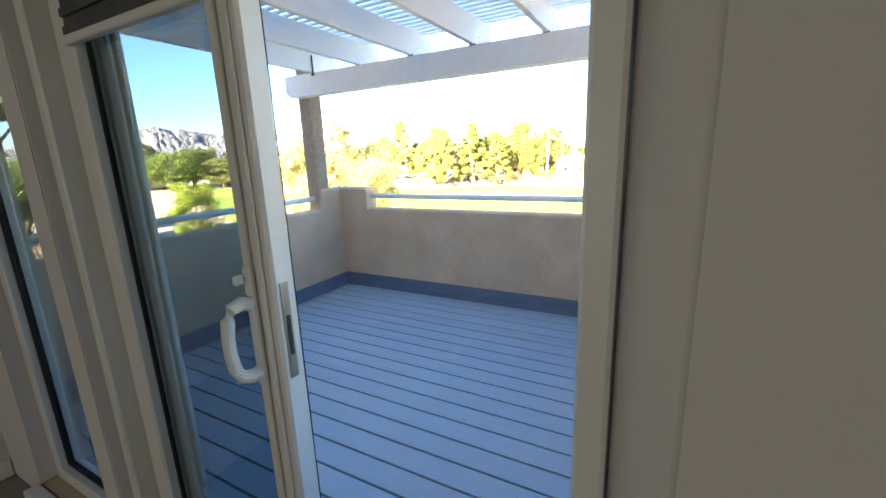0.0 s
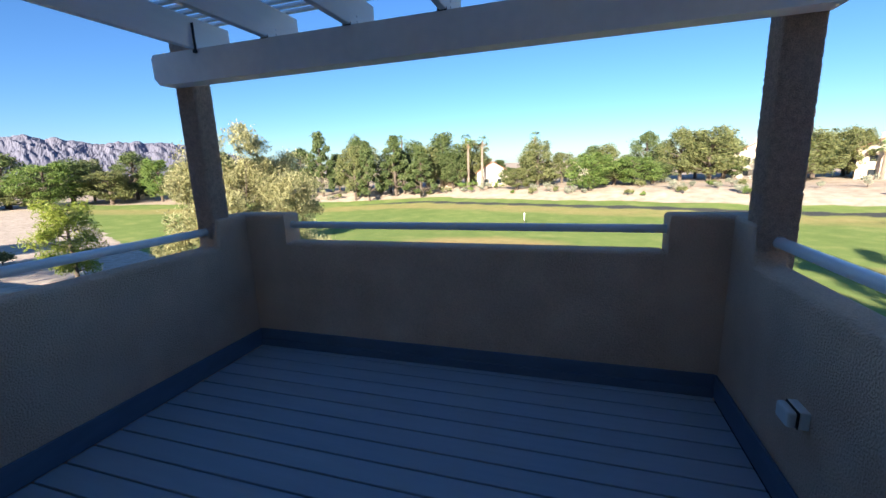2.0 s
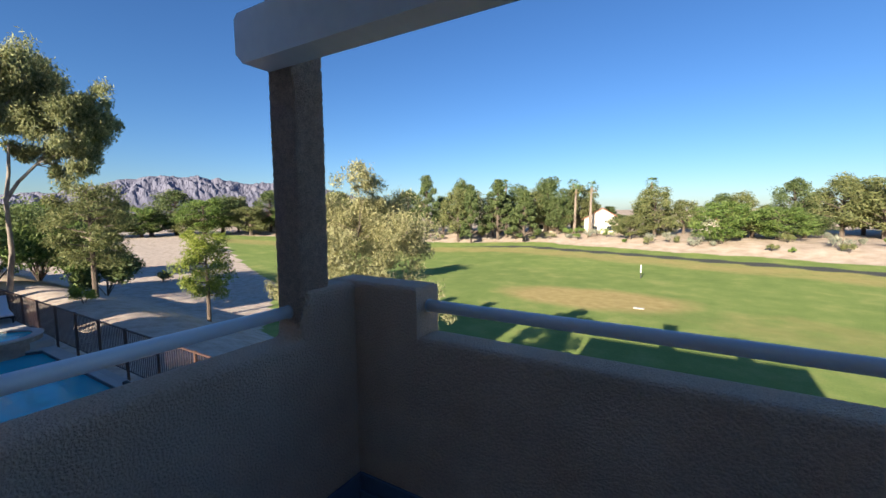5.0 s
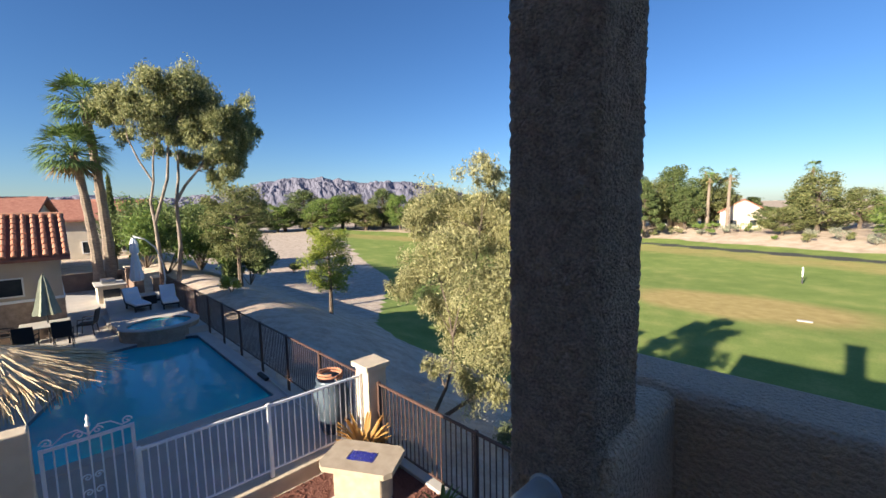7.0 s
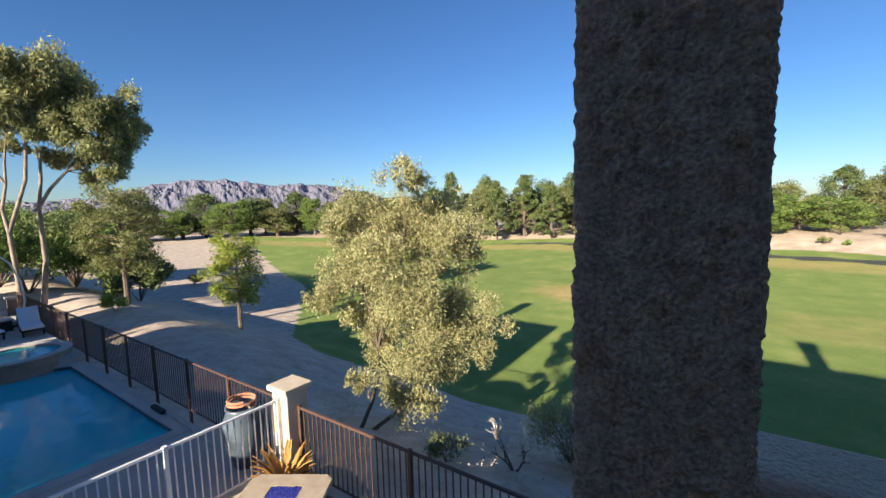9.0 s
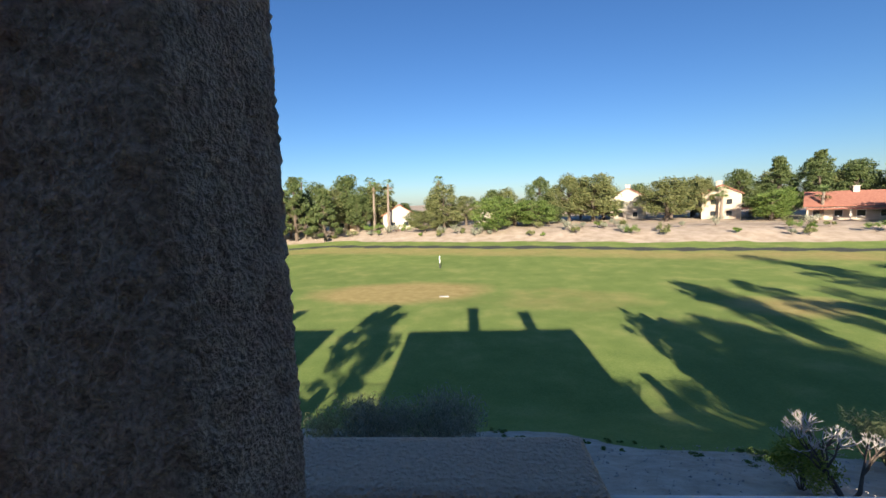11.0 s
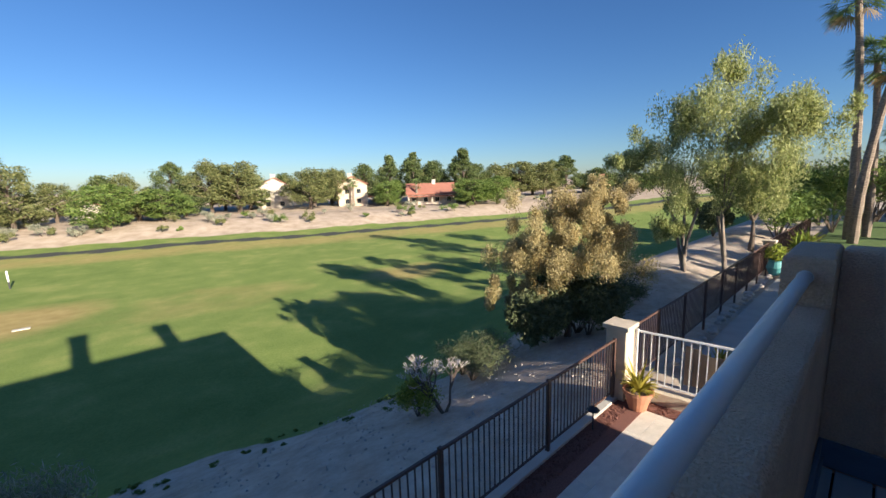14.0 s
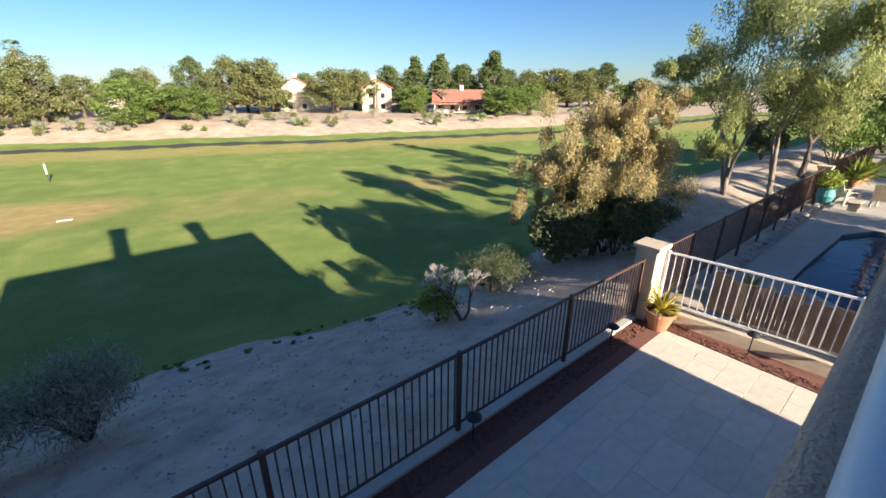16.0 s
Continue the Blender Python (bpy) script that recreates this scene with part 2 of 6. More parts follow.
def ground_material():
    """Grass, bare dirt and sand by two attributes of the sheet, broken up by noise."""
    m = bpy.data.materials.new("golf_ground")
    m.use_nodes = True
    N, L = m.node_tree.nodes, m.node_tree.links
    b = N["Principled BSDF"]
    tc = N.new("ShaderNodeTexCoord")

    def tex(scale, detail=5.0, rough=0.6):
        n = N.new("ShaderNodeTexNoise")
        n.inputs["Scale"].default_value, n.inputs["Detail"].default_value, n.inputs["Roughness"].default_value = scale, detail, rough
        L.new(tc.outputs["Object"], n.inputs["Vector"])
        return n.outputs[0]

    def ramp(v, stops):
        r = N.new("ShaderNodeValToRGB")
        while len(r.color_ramp.elements) < len(stops):
            r.color_ramp.elements.new(0.5)
        for e, (p, c) in zip(r.color_ramp.elements, stops):
            e.position, e.color = p, (*c, 1)
        L.new(v, r.inputs[0])
        return r.outputs[0]

    def mixed(f, a, c):
        x = N.new("ShaderNodeMix")
        x.data_type = "RGBA"
        L.new(f, x.inputs["Factor"])
        L.new(a, x.inputs["A"])
        L.new(c, x.inputs["B"])
        return x.outputs["Result"]

    def math_(op, a, c):
        x = N.new("ShaderNodeMath")
        x.operation = op
        for s, v in zip(x.inputs, (a, c)):
            if isinstance(v, (int, float)):
                s.default_value = v
            else:
                L.new(v, s)
        return x.outputs[0]

    def broken(name, amount, scale, low, high):
        at = N.new("ShaderNodeAttribute")
        at.attribute_name = name
        v = math_("ADD", at.outputs["Fac"], math_("MULTIPLY", math_("SUBTRACT", tex(scale, 6), 0.5), amount))
        r = N.new("ShaderNodeMapRange")
        r.inputs["From Min"].default_value, r.inputs["From Max"].default_value = low, high
        L.new(v, r.inputs[0])
        return r.outputs[0]

    lush = ramp(tex(0.35, 8), [(0.3, (0.14, 0.205, 0.05)), (0.52, (0.22, 0.28, 0.075)), (0.70, (0.36, 0.36, 0.12))])
    blades = ramp(tex(9, 4), [(0.3, (0.11, 0.175, 0.045)), (0.7, (0.27, 0.33, 0.10))])
    grass = N.new("ShaderNodeMix")
    grass.data_type = "RGBA"
    grass.inputs["Factor"].default_value = 0.4
    L.new(lush, grass.inputs["A"])
    L.new(blades, grass.inputs["B"])
    dry = ramp(tex(1.1, 7), [(0.3, (0.34, 0.26, 0.10)), (0.7, (0.46, 0.36, 0.15))])
    dirt = ramp(tex(1.3, 9, 0.7), [(0.28, (0.36, 0.28, 0.215)), (0.5, (0.52, 0.425, 0.34)), (0.72, (0.66, 0.57, 0.475))])
    sand = ramp(tex(0.5, 8), [(0.3, (0.38, 0.29, 0.21)), (0.7, (0.58, 0.47, 0.37))])
    tar = ramp(tex(3, 4), [(0.3, (0.05, 0.055, 0.05)), (0.7, (0.09, 0.09, 0.085))])
    c = mixed(broken("dry", 0.7, 0.25, 0.35, 0.9), grass.outputs["Result"], dry)
    c = mixed(broken("tar", 0.5, 0.6, 0.45, 0.75), c, tar)
    c = mixed(broken("sand", 0.6, 0.22, 0.45, 0.6), c, sand)
    c = mixed(broken("dirt", 0.55, 0.9, 0.47, 0.57), c, dirt)
    L.new(c, b.inputs["Base Color"])
    b.inputs["Roughness"].default_value = 0.95
    b.inputs["Specular IOR Level"].default_value = 0.1
    bp = N.new("ShaderNodeBump")
    bp.inputs["Strength"].default_value, bp.inputs["Distance"].default_value = 0.6, 0.06
    L.new(tex(6, 9, 0.7), bp.inputs["Height"])
    L.new(bp.outputs[0], b.inputs["Normal"])
    return m


golf_ground = ground_material()

# ---- building helpers ----
HOME = {}


def thing(name, at, label, category, group="", kind=""):
    """An Empty at the base of a thing; its parts are modelled in world metres."""
    ob = new(name)
    ob.empty_display_size = 0.1
    ob.matrix_basis = Matrix.Translation(at)
    HOME[ob] = Vector(at)
    return tagged(ob, label, category, group, kind)


def home(ob):
    while ob.parent:
        ob = ob.parent
    return HOME[ob]


def finish(name, bm, material, smooth=False):
    me = bpy.data.meshes.new(name)
    bmesh.ops.recalc_face_normals(bm, faces=bm.faces)
    bm.to_mesh(me)
    bm.free()
    me.materials.append(material)
    if smooth:
        me.polygons.foreach_set("use_smooth", [True] * len(me.polygons))
    return me


def part(name, bm, material, parent, label="", smooth=False):
    """Links a bmesh, modelled in world metres, as one mesh under a thing or a part."""
    bm.transform(Matrix.Translation(-home(parent)))
    ob = new(name, finish(name, bm, material, smooth))
    ob.parent = parent
    return tagged(ob, label)


def single(name, bm, material, label="", category="", group="", kind="", smooth=False):
    """A thing, or a piece of the setting, of one mesh."""
    ob = new(name, finish(name, bm, material, smooth))
    HOME[ob] = Vector((0, 0, 0))
    return tagged(ob, label, category, group, kind)


def piece(name, me, parent, at, rot=(0, 0, 0), scale=(1, 1, 1)):
    """One of many alike pieces, on a mesh that they share."""
    ob = new(name, me)
    ob.parent = parent
    ob.location = Vector(at) - home(parent)
    ob.rotation_euler, ob.scale = rot, scale
    return ob


def box(bm, x0, y0, z0, x1, y1, z1, bevel=0.0, segments=2):
    vs = [bm.verts.new((x, y, z)) for x in (x0, x1) for y in (y0, y1) for z in (z0, z1)]
    fs = [bm.faces.new([vs[i] for i in f]) for f in ((0, 1, 3, 2), (4, 6, 7, 5), (0, 4, 5, 1), (2, 3, 7, 6), (0, 2, 6, 4), (1, 5, 7, 3))]
    if bevel:
        bmesh.ops.bevel(bm, geom=list({e for f in fs for e in f.edges}), offset=bevel, segments=segments, profile=0.5, affect="EDGES")
    return bm


def boxed(*a, **k):
    return box(bmesh.new(), *a, **k)


def tube(bm, points, radii, n=8, cap=True):
    """A tapered, bent tube through points."""
    points = [Vector(p) for p in points]
    rings = []
    up = Vector((0.0, 0.0, 1.0))
    for i, p in enumerate(points):
        d = (points[min(i + 1, len(points) - 1)] - points[max(i - 1, 0)]).normalized()
        a = d.cross(up if abs(d.z) < 0.95 else Vector((1, 0, 0))).normalized()
        c = d.cross(a)
        r = radii[i] if isinstance(radii, (list, tuple)) else radii
        rings.append([bm.verts.new(p + r * (math.cos(2 * math.pi * k / n) * a + math.sin(2 * math.pi * k / n) * c)) for k in range(n)])
    for q, s in zip(rings, rings[1:]):
        for k in range(n):
            bm.faces.new((q[k], q[(k + 1) % n], s[(k + 1) % n], s[k]))
    if cap:
        bm.faces.new(rings[0])
        bm.faces.new(rings[-1][::-1])
    return bm


def lathe(bm, at, profile, n=16, cap=True):
    """Turned shape: profile of (radius, height) from the foot up."""
    rings = [[bm.verts.new((at[0] + r * math.cos(2 * math.pi * k / n), at[1] + r * math.sin(2 * math.pi * k / n), at[2] + h)) for k in range(n)]
             for r, h in profile]
    for q, s in zip(rings, rings[1:]):
        for k in range(n):
            bm.faces.new((q[k], q[(k + 1) % n], s[(k + 1) % n], s[k]))
    if cap:
        bm.faces.new(rings[0])
        bm.faces.new(rings[-1][::-1])
    return bm


def prism(bm, outline, z0, z1):
    """An upright prism over a ground outline."""
    lo, hi = ([bm.verts.new((x, y, z)) for x, y in outline] for z in (z0, z1))
    bm.faces.new(lo)
    bm.faces.new(hi[::-1])
    for i in range(len(lo)):
        j = (i + 1) % len(lo)
        bm.faces.new((lo[i], lo[j], hi[j], hi[i]))
    return bm


def ring(bm, outer, inner, z0, z1):
    """A slab with a hole: two outlines with as many corners."""
    n = len(outer)
    rows = [[bm.verts.new((x, y, z)) for x, y in o] for o, z in ((outer, z1), (inner, z1), (inner, z0), (outer, z0))]
    for a in range(4):
        p, q = rows[a], rows[(a + 1) % 4]
        for i in range(n):
            j = (i + 1) % n
            bm.faces.new((p[i], p[j], q[j], q[i]))
    return bm


def leaf_mesh(name, clumps, size, material, seed, aspect=0.45, hang=0.0, shell=0.55, flat=0.0):
    """Many small leaves scattered through clumps of (centre, radii, count)."""
    rng = np.random.default_rng(seed)
    cs = []
    for c, r, n in clumps:
        d = rng.normal(size=(n, 3))
        d /= np.linalg.norm(d, axis=1)[:, None]
        rad = shell + (1 - shell) * rng.random(n) ** 0.5
        rad *= 1 + 0.18 * rng.normal(size=n)
        cs.append(np.array(c) + d * rad[:, None] * np.array(r))
    c = np.concatenate(cs)
    n = len(c)
    a = rng.normal(size=(n, 3))
    a[:, 2] = a[:, 2] * (1 - flat) - hang
    a /= np.linalg.norm(a, axis=1)[:, None]
    w = np.cross(a, rng.normal(size=(n, 3)))
    w /= np.linalg.norm(w, axis=1)[:, None]
    s = size * (0.6 + 0.8 * rng.random(n))[:, None]
    v = np.stack([c - a * s, c + w * s * aspect, c + a * s, c - w * s * aspect], 1).reshape(-1, 3)
    me = bpy.data.meshes.new(name)
    me.vertices.add(4 * n)
    me.vertices.foreach_set("co", v.astype(np.float32).ravel())
    me.loops.add(4 * n)
    me.loops.foreach_set("vertex_index", np.arange(4 * n, dtype=np.int32))
    me.polygons.add(n)
    me.polygons.foreach_set("loop_start", np.arange(0, 4 * n, 4, dtype=np.int32))
    me.update(calc_edges=True)
    me.materials.append(material)
    return me


def crown(parent, clumps, size, material, seed, label="", **k):
    o = home(parent)
    me = leaf_mesh("crown", [((c[0] - o.x, c[1] - o.y, c[2] - o.z), r, n) for c, r, n in clumps], size, material, seed, **k)
    ob = new("crown", me)
    ob.parent = parent
    return tagged(ob, label)

# ---- the lie of the land ----
YARD = -3.08


def smooth(a, b, v):
    t = min(1.0, max(0.0, (v - a) / (b - a)))
    return t * t * (3 - 2 * t)


NEAR = ((-400, -3.3), (3.4, -3.3), (5, -3.65), (8, -4.65), (12, -6.2), (16, -7.4), (20, -7.5), (42, -7.45), (1e5, -7.45))
BANK = ((-1e5, 0), (-30, 0), (-12, 0.35), (0, 1.0), (7, 2.3), (13, 2.9), (60, 3.1), (1e5, 3.1))


EDGE = ((-1e5, 68), (-130, 68), (-77, 45), (-40, 28.8), (-22, 14.2), (-17, 12.2), (-11, 14), (-7, 13.8), (-2.5, 13.4), (3.5, 13.0), (5.2, 11.6), (7.4, 10.7), (11, 9.6), (18, 10.4), (1e5, 10.4))


def profile(rows, v):
    for (a, p), (b, q) in zip(rows, rows[1:]):
        if v <= b:
            return p + (q - p) * (v - a) / (b - a)
    return rows[-1][1]


def bank_line(x):
    return 95 + (x + 30) * 0.5 if x < -30 else max(30.0, 85 - 0.33 * x) if x < 160 else 32.0


def land(x, y):
    """Height of the open ground."""
    s = y - bank_line(x)
    z = profile(NEAR, y) + profile(BANK, s) if y > 3.4 else profile(NEAR, y)
    left = smooth(-9, -22, x) * smooth(60, 6, y)
    right = smooth(13, 22, x) * smooth(24, 7, y)
    z += 0.75 * left * smooth(3.4, 8, y) + 1.3 * right * smooth(3.4, 8.5, y)
    z += (0.45 * smooth(10.5, 12.5, x) + 0.55 * smooth(-9, -15, x)) * smooth(3.6, 7, y) * smooth(15, 9, y)
    far_side = smooth(-45, -110, x) + smooth(70, 140, x)
    if y > 3.4:
        z += far_side * smooth(3.4, 20, y) * max(0.0, (-4.4 - z))
        z += 0.25 * noise.noise((x * 0.05, y * 0.05, 0)) * smooth(8, 20, y)
        z += 0.08 * noise.noise((x * 0.5, y * 0.5, 3)) * smooth(16, 5, y)
        z += 0.5 * noise.noise((x * 0.13, y * 0.13, 9)) * smooth(-4, 3, s) * smooth(25, 8, s)
    return z


def steps(*spans):
    out = []
    for a, b, d in spans:
        out += list(np.arange(a, b, d))
    return out + [spans[-1][1]]


def ground_sheet():
    xs = steps((-4000, -1000, 600), (-1000, -200, 100), (-200, -60, 5), (-60, -20, 1.5), (-20, 25, 0.6), (25, 70, 1.5), (70, 200, 4), (200, 1000, 100), (1000, 4000, 600))
    ys = steps((-1500, -100, 200), (-100, 0, 20), (0, 3, 3), (3, 16, 0.4), (16, 45, 1.0), (45, 130, 2.0), (130, 300, 15), (300, 1000, 100), (1000, 4000, 600))
    verts = [(x, y, land(x, y)) for y in ys for x in xs]
    w = len(xs)
    faces = [(j * w + i, j * w + i + 1, (j + 1) * w + i + 1, (j + 1) * w + i) for j in range(len(ys) - 1) for i in range(w - 1)]
    me = bpy.data.meshes.new("ground")
    me.from_pydata(verts, [], faces)
    me.materials.append(golf_ground)
    me.polygons.foreach_set("use_smooth", [True] * len(faces))
    dirt, sand, dry, tar = [], [], [], []
    for x, y, z in verts:
        s = y - bank_line(x)
        edge = profile(EDGE, x) + 0.35 * math.sin(x * 0.9) * smooth(-20, -12, x)
        dirt.append(smooth(edge + 1.0, edge - 1.0, y))
        sand.append(smooth(-2.5, 2.0, s) * (1 - 0.25 * smooth(14, 24, s)))
        dry.append(max(smooth(1.5, 0.4, math.hypot((x + 7 - 0.1 * (y - 40)) / 10, (y - 41) / 5.5)) * 1.1, 0.7 * smooth(9, 2, abs(s + 13)),
                       0.75 * smooth(1.3, 0.5, math.hypot((x - 26) / 6, (y - 33) / 4)), 0.5 * smooth(1.5, 0.4, math.hypot((x - 9) / 12, (y - 37) / 6))))
        tar.append(smooth(2.6, 0.9, abs(s + 7.5)) * smooth(-70, -20, x))
    for name, values in (("dirt", dirt), ("sand", sand), ("dry", dry), ("tar", tar)):
        me.attributes.new(name, "FLOAT", "POINT").data.foreach_set("value", values)
    ob = new("ground", me)
    return tagged(ob, "rolling green fairway with bare dirt and sand", "ground", kind="structure")


ground_sheet()


def mountains(name, label, left, right, distance, peaks, seed):
    """A ridge between two bearings (degrees, clockwise from ahead), with its heights between."""
    n, rows = 700, 26
    verts, faces = [], []
    for j in range(rows):
        f = j / (rows - 1)
        for i in range(n):
            u = i / (n - 1)
            b = radians(left + (right - left) * u)
            h = np.interp(u, [p for p, q in peaks], [q for p, q in peaks])
            h *= 0.95 * (1 + 0.10 * noise.fractal((u * 20, seed, 0), 1, 2, 5))
            r = distance * (1 + 0.3 * f) + 0.0
            verts.append((r * math.sin(b), r * math.cos(b), -8 + h * f ** 0.85 + 60 * (1 - 2 * abs(noise.noise((u * 30 + 1.2 * f, f * 2.5, seed + 7)))) * f * (1.1 - f) + 34 * noise.fractal((u * 80 + 2 * f, f * 6, seed), 0.8, 2, 5) * f * (1.2 - f)))
    for j in range(rows - 1):
        for i in range(n - 1):
            faces.append((j * n + i, j * n + i + 1, (j + 1) * n + i + 1, (j + 1) * n + i))
    me = bpy.data.meshes.new(name)
    me.from_pydata(verts, [], faces)
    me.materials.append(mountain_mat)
    return tagged(new(name, me), label, "mountains", kind="structure")


mountains("backdrop", "bare desert mountains on the horizon, haze coloured in mauve", -95, -36, 2300,
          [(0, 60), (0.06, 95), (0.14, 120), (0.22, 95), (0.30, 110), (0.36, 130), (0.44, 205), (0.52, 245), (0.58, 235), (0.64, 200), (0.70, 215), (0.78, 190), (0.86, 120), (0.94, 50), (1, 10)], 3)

# ---- the balcony ----
W = 3.49
BACK = -2.95
LOW, HIGH, THICK = 0.925, 1.155, 0.19


def stucco_solid(name, outline, axis, a0, a1, label, kind="structure"):
    """A stuccoed wall: an outline of (along, up) pushed through its thickness, with worn round edges."""
    bm = bmesh.new()
    def at(u, v, w):
        return (u, w, v) if axis == "y" else (w, u, v)
    p, q = ([bm.verts.new(at(u, v, w)) for u, v in outline] for w in (a0, a1))
    bm.faces.new(p)
    bm.faces.new(q[::-1])
    for i in range(len(p)):
        j = (i + 1) % len(p)
        bm.faces.new((p[i], p[j], q[j], q[i]))
    bmesh.ops.recalc_face_normals(bm, faces=bm.faces)
    edges = [e for e in bm.edges if max(v.co.z for v in e.verts) > 0.5 and min(v.co.z for v in e.verts) > 0.3]
    bmesh.ops.bevel(bm, geom=edges, offset=0.028, segments=3, profile=0.5, affect="EDGES")
    return single(name, bm, stucco, label, "wall", kind=kind)


stucco_solid("wall_front", [(0.376, -0.5), (3.159, -0.5), (3.159, LOW), (0.376, LOW)], "y", -0.004, 0.165, "tan stucco balcony parapet between raised corners")
stucco_solid("wall_front_west", [(-THICK, -0.6), (0.375, -0.6), (0.375, HIGH), (-THICK, HIGH)], "y", 0, 0.185, "raised tan stucco corner of the parapet")
stucco_solid("wall_front_east", [(3.16, -0.6), (W + THICK, -0.6), (W + THICK, HIGH), (3.16, HIGH)], "y", 0, 0.185, "raised tan stucco corner of the parapet")
single("wall_below", boxed(-THICK, -0.3, YARD - 0.2, W + THICK, -0.05, -0.601), house_stucco, "tan stucco wall under the balcony", "wall", kind="structure")
for name, a0, a1 in (("wall_left", -THICK, 0.0), ("wall_right", W, W + THICK - 0.03)):
    stucco_solid(name, [(BACK, -0.6), (-0.003, -0.6), (-0.003, HIGH), (-0.30, HIGH), (-0.33, LOW + 0.01), (BACK, LOW)], "x", a0, a1,
                 "tan stucco balcony side parapet, scuffed top")


def rough_post(name, x0, y0, x1, y1, z0, z1, seed):
    """A stuccoed post with a coarse trowelled surface and soft corners."""
    bm = bmesh.new()
    d = 0.0055
    r = 0.018
    loop = []
    for (cx, cy, s) in ((x1 - r, y1 - r, 0), (x0 + r, y1 - r, 1), (x0 + r, y0 + r, 2), (x1 - r, y0 + r, 3)):
        loop += [(cx + r * math.cos(a), cy + r * math.sin(a), math.cos(a), math.sin(a)) for a in [math.pi / 2 * (s + k / 4) for k in range(5)]]
    dense = []
    for i, p in enumerate(loop):
        q = loop[(i + 1) % len(loop)]
        n = max(1, round(math.hypot(q[0] - p[0], q[1] - p[1]) / d))
        dense += [tuple(p[k] + (q[k] - p[k]) * j / n for k in range(4)) for j in range(n)]
    rows = round((z1 - z0) / d)
    grid = []
    for j in range(rows + 1):
        z = z0 + (z1 - z0) * j / rows
        line = []
        for x, y, nx, ny in dense:
            pit = max(0.0, noise.noise((x * 85 + seed, y * 85, z * 60)) - 0.08)
            b = -0.001 - 0.012 * pit + 0.0045 * noise.noise((x * 170, y * 170, z * 130 + seed)) + 0.002 * noise.noise((x * 7, y * 7, z * 3 + seed))
            line.append(bm.verts.new((x + nx * b, y + ny * b, z)))
        grid.append(line)
    m = len(dense)
    for p, q in zip(grid, grid[1:]):
        for i in range(m):
            bm.faces.new((p[i], p[(i + 1) % m], q[(i + 1) % m], q[i]))
    bm.faces.new(grid[-1])
    ob = single(name, bm, post_stucco, "rough tan stucco post standing on the parapet", "post", "posts of the pergola", smooth=True)
    return ob


rough_post("post", -0.182, -0.322, -0.017, -0.147, LOW - 0.02, 2.42, 1.0)
rough_post("post", W + 0.006, -0.322, W + 0.176, -0.147, LOW - 0.02, 2.42, 5.0)


def rail(a, b, label):
    t = thing("handrail", a, label, "handrail", "handrails of the parapet")
    part("rail", tube(bmesh.new(), [a, b], 0.028, 20), white_paint, t, smooth=True)
    for p, q in ((a, b), (b, a)):
        d = (Vector(q) - Vector(p)).normalized()
        part("caulk", tube(bmesh.new(), [Vector(p) + d * 0.001, Vector(p) + d * 0.005], 0.032, 20), white_paint, t)


rail((0.375, 0.098, 1.055), (3.16, 0.098, 1.055), "round white metal handrail over the front parapet")
rail((-0.1, -0.322, 1.055), (-0.1, BACK, 1.055), "round white metal handrail beside the pool view")
rail((W + 0.1, -0.322, 1.055), (W + 0.1, BACK, 1.055), "round white metal handrail over the side parapet")

floor = single("floor", boxed(-0.029, BACK, -0.3, W, 0, -0.03), dark_gap, "grey-blue composite deck boards with dark gaps", "floor", kind="structure")
board = finish("deck_board", boxed(0, 0, -0.024, W - 0.044, 0.1345, 0, bevel=0.003, segments=1), deck_mat)
for i in range(19):
    piece("deck_board", board, floor, (0.022, -0.075 - 0.145 * (i + 1) + 0.00525, 0))
piece("deck_board", board, floor, (0.022, -0.0708, 0), scale=(1, 0.35, 1))
piece("deck_board", board, floor, (0.022, BACK + 0.001, 0), scale=(1, 0.82, 1))


def skirting(name, x0, y0, x1, y1, z0, z1):
    single(name, boxed(x0, y0, z0, x1, y1, z1, bevel=0.003, segments=1), skirt_mat, "dark blue-grey composite skirting board", "baseboard", kind="structure")


skirting("baseboard", 0.003, BACK, 0.02, -0.003, 0.0, 0.148)
skirting("baseboard", W - 0.02, BACK, W - 0.003, -0.003, 0.0, 0.148)
skirting("baseboard", 0.021, -0.02, W - 0.021, -0.003, 0.066, 0.152)
skirting("baseboard", 0.021, -0.032, W - 0.021, -0.003, 0.002, 0.064)

lamp = thing("outlet_box", (W, -0.93, 0.435), "white weatherproof outlet box on the stucco parapet", "outlet box")
part("back_box", boxed(W - 0.035, -0.985, 0.435, W + 0.002, -0.875, 0.51, bevel=0.006), white_vinyl, lamp)
part("cover", boxed(W - 0.075, -0.98, 0.4355, W - 0.039, -0.88, 0.505, bevel=0.012), white_vinyl, lamp)
part("seam", boxed(W - 0.0385, -0.983, 0.4353, W - 0.0355, -0.877, 0.507), black_gasket, lamp)


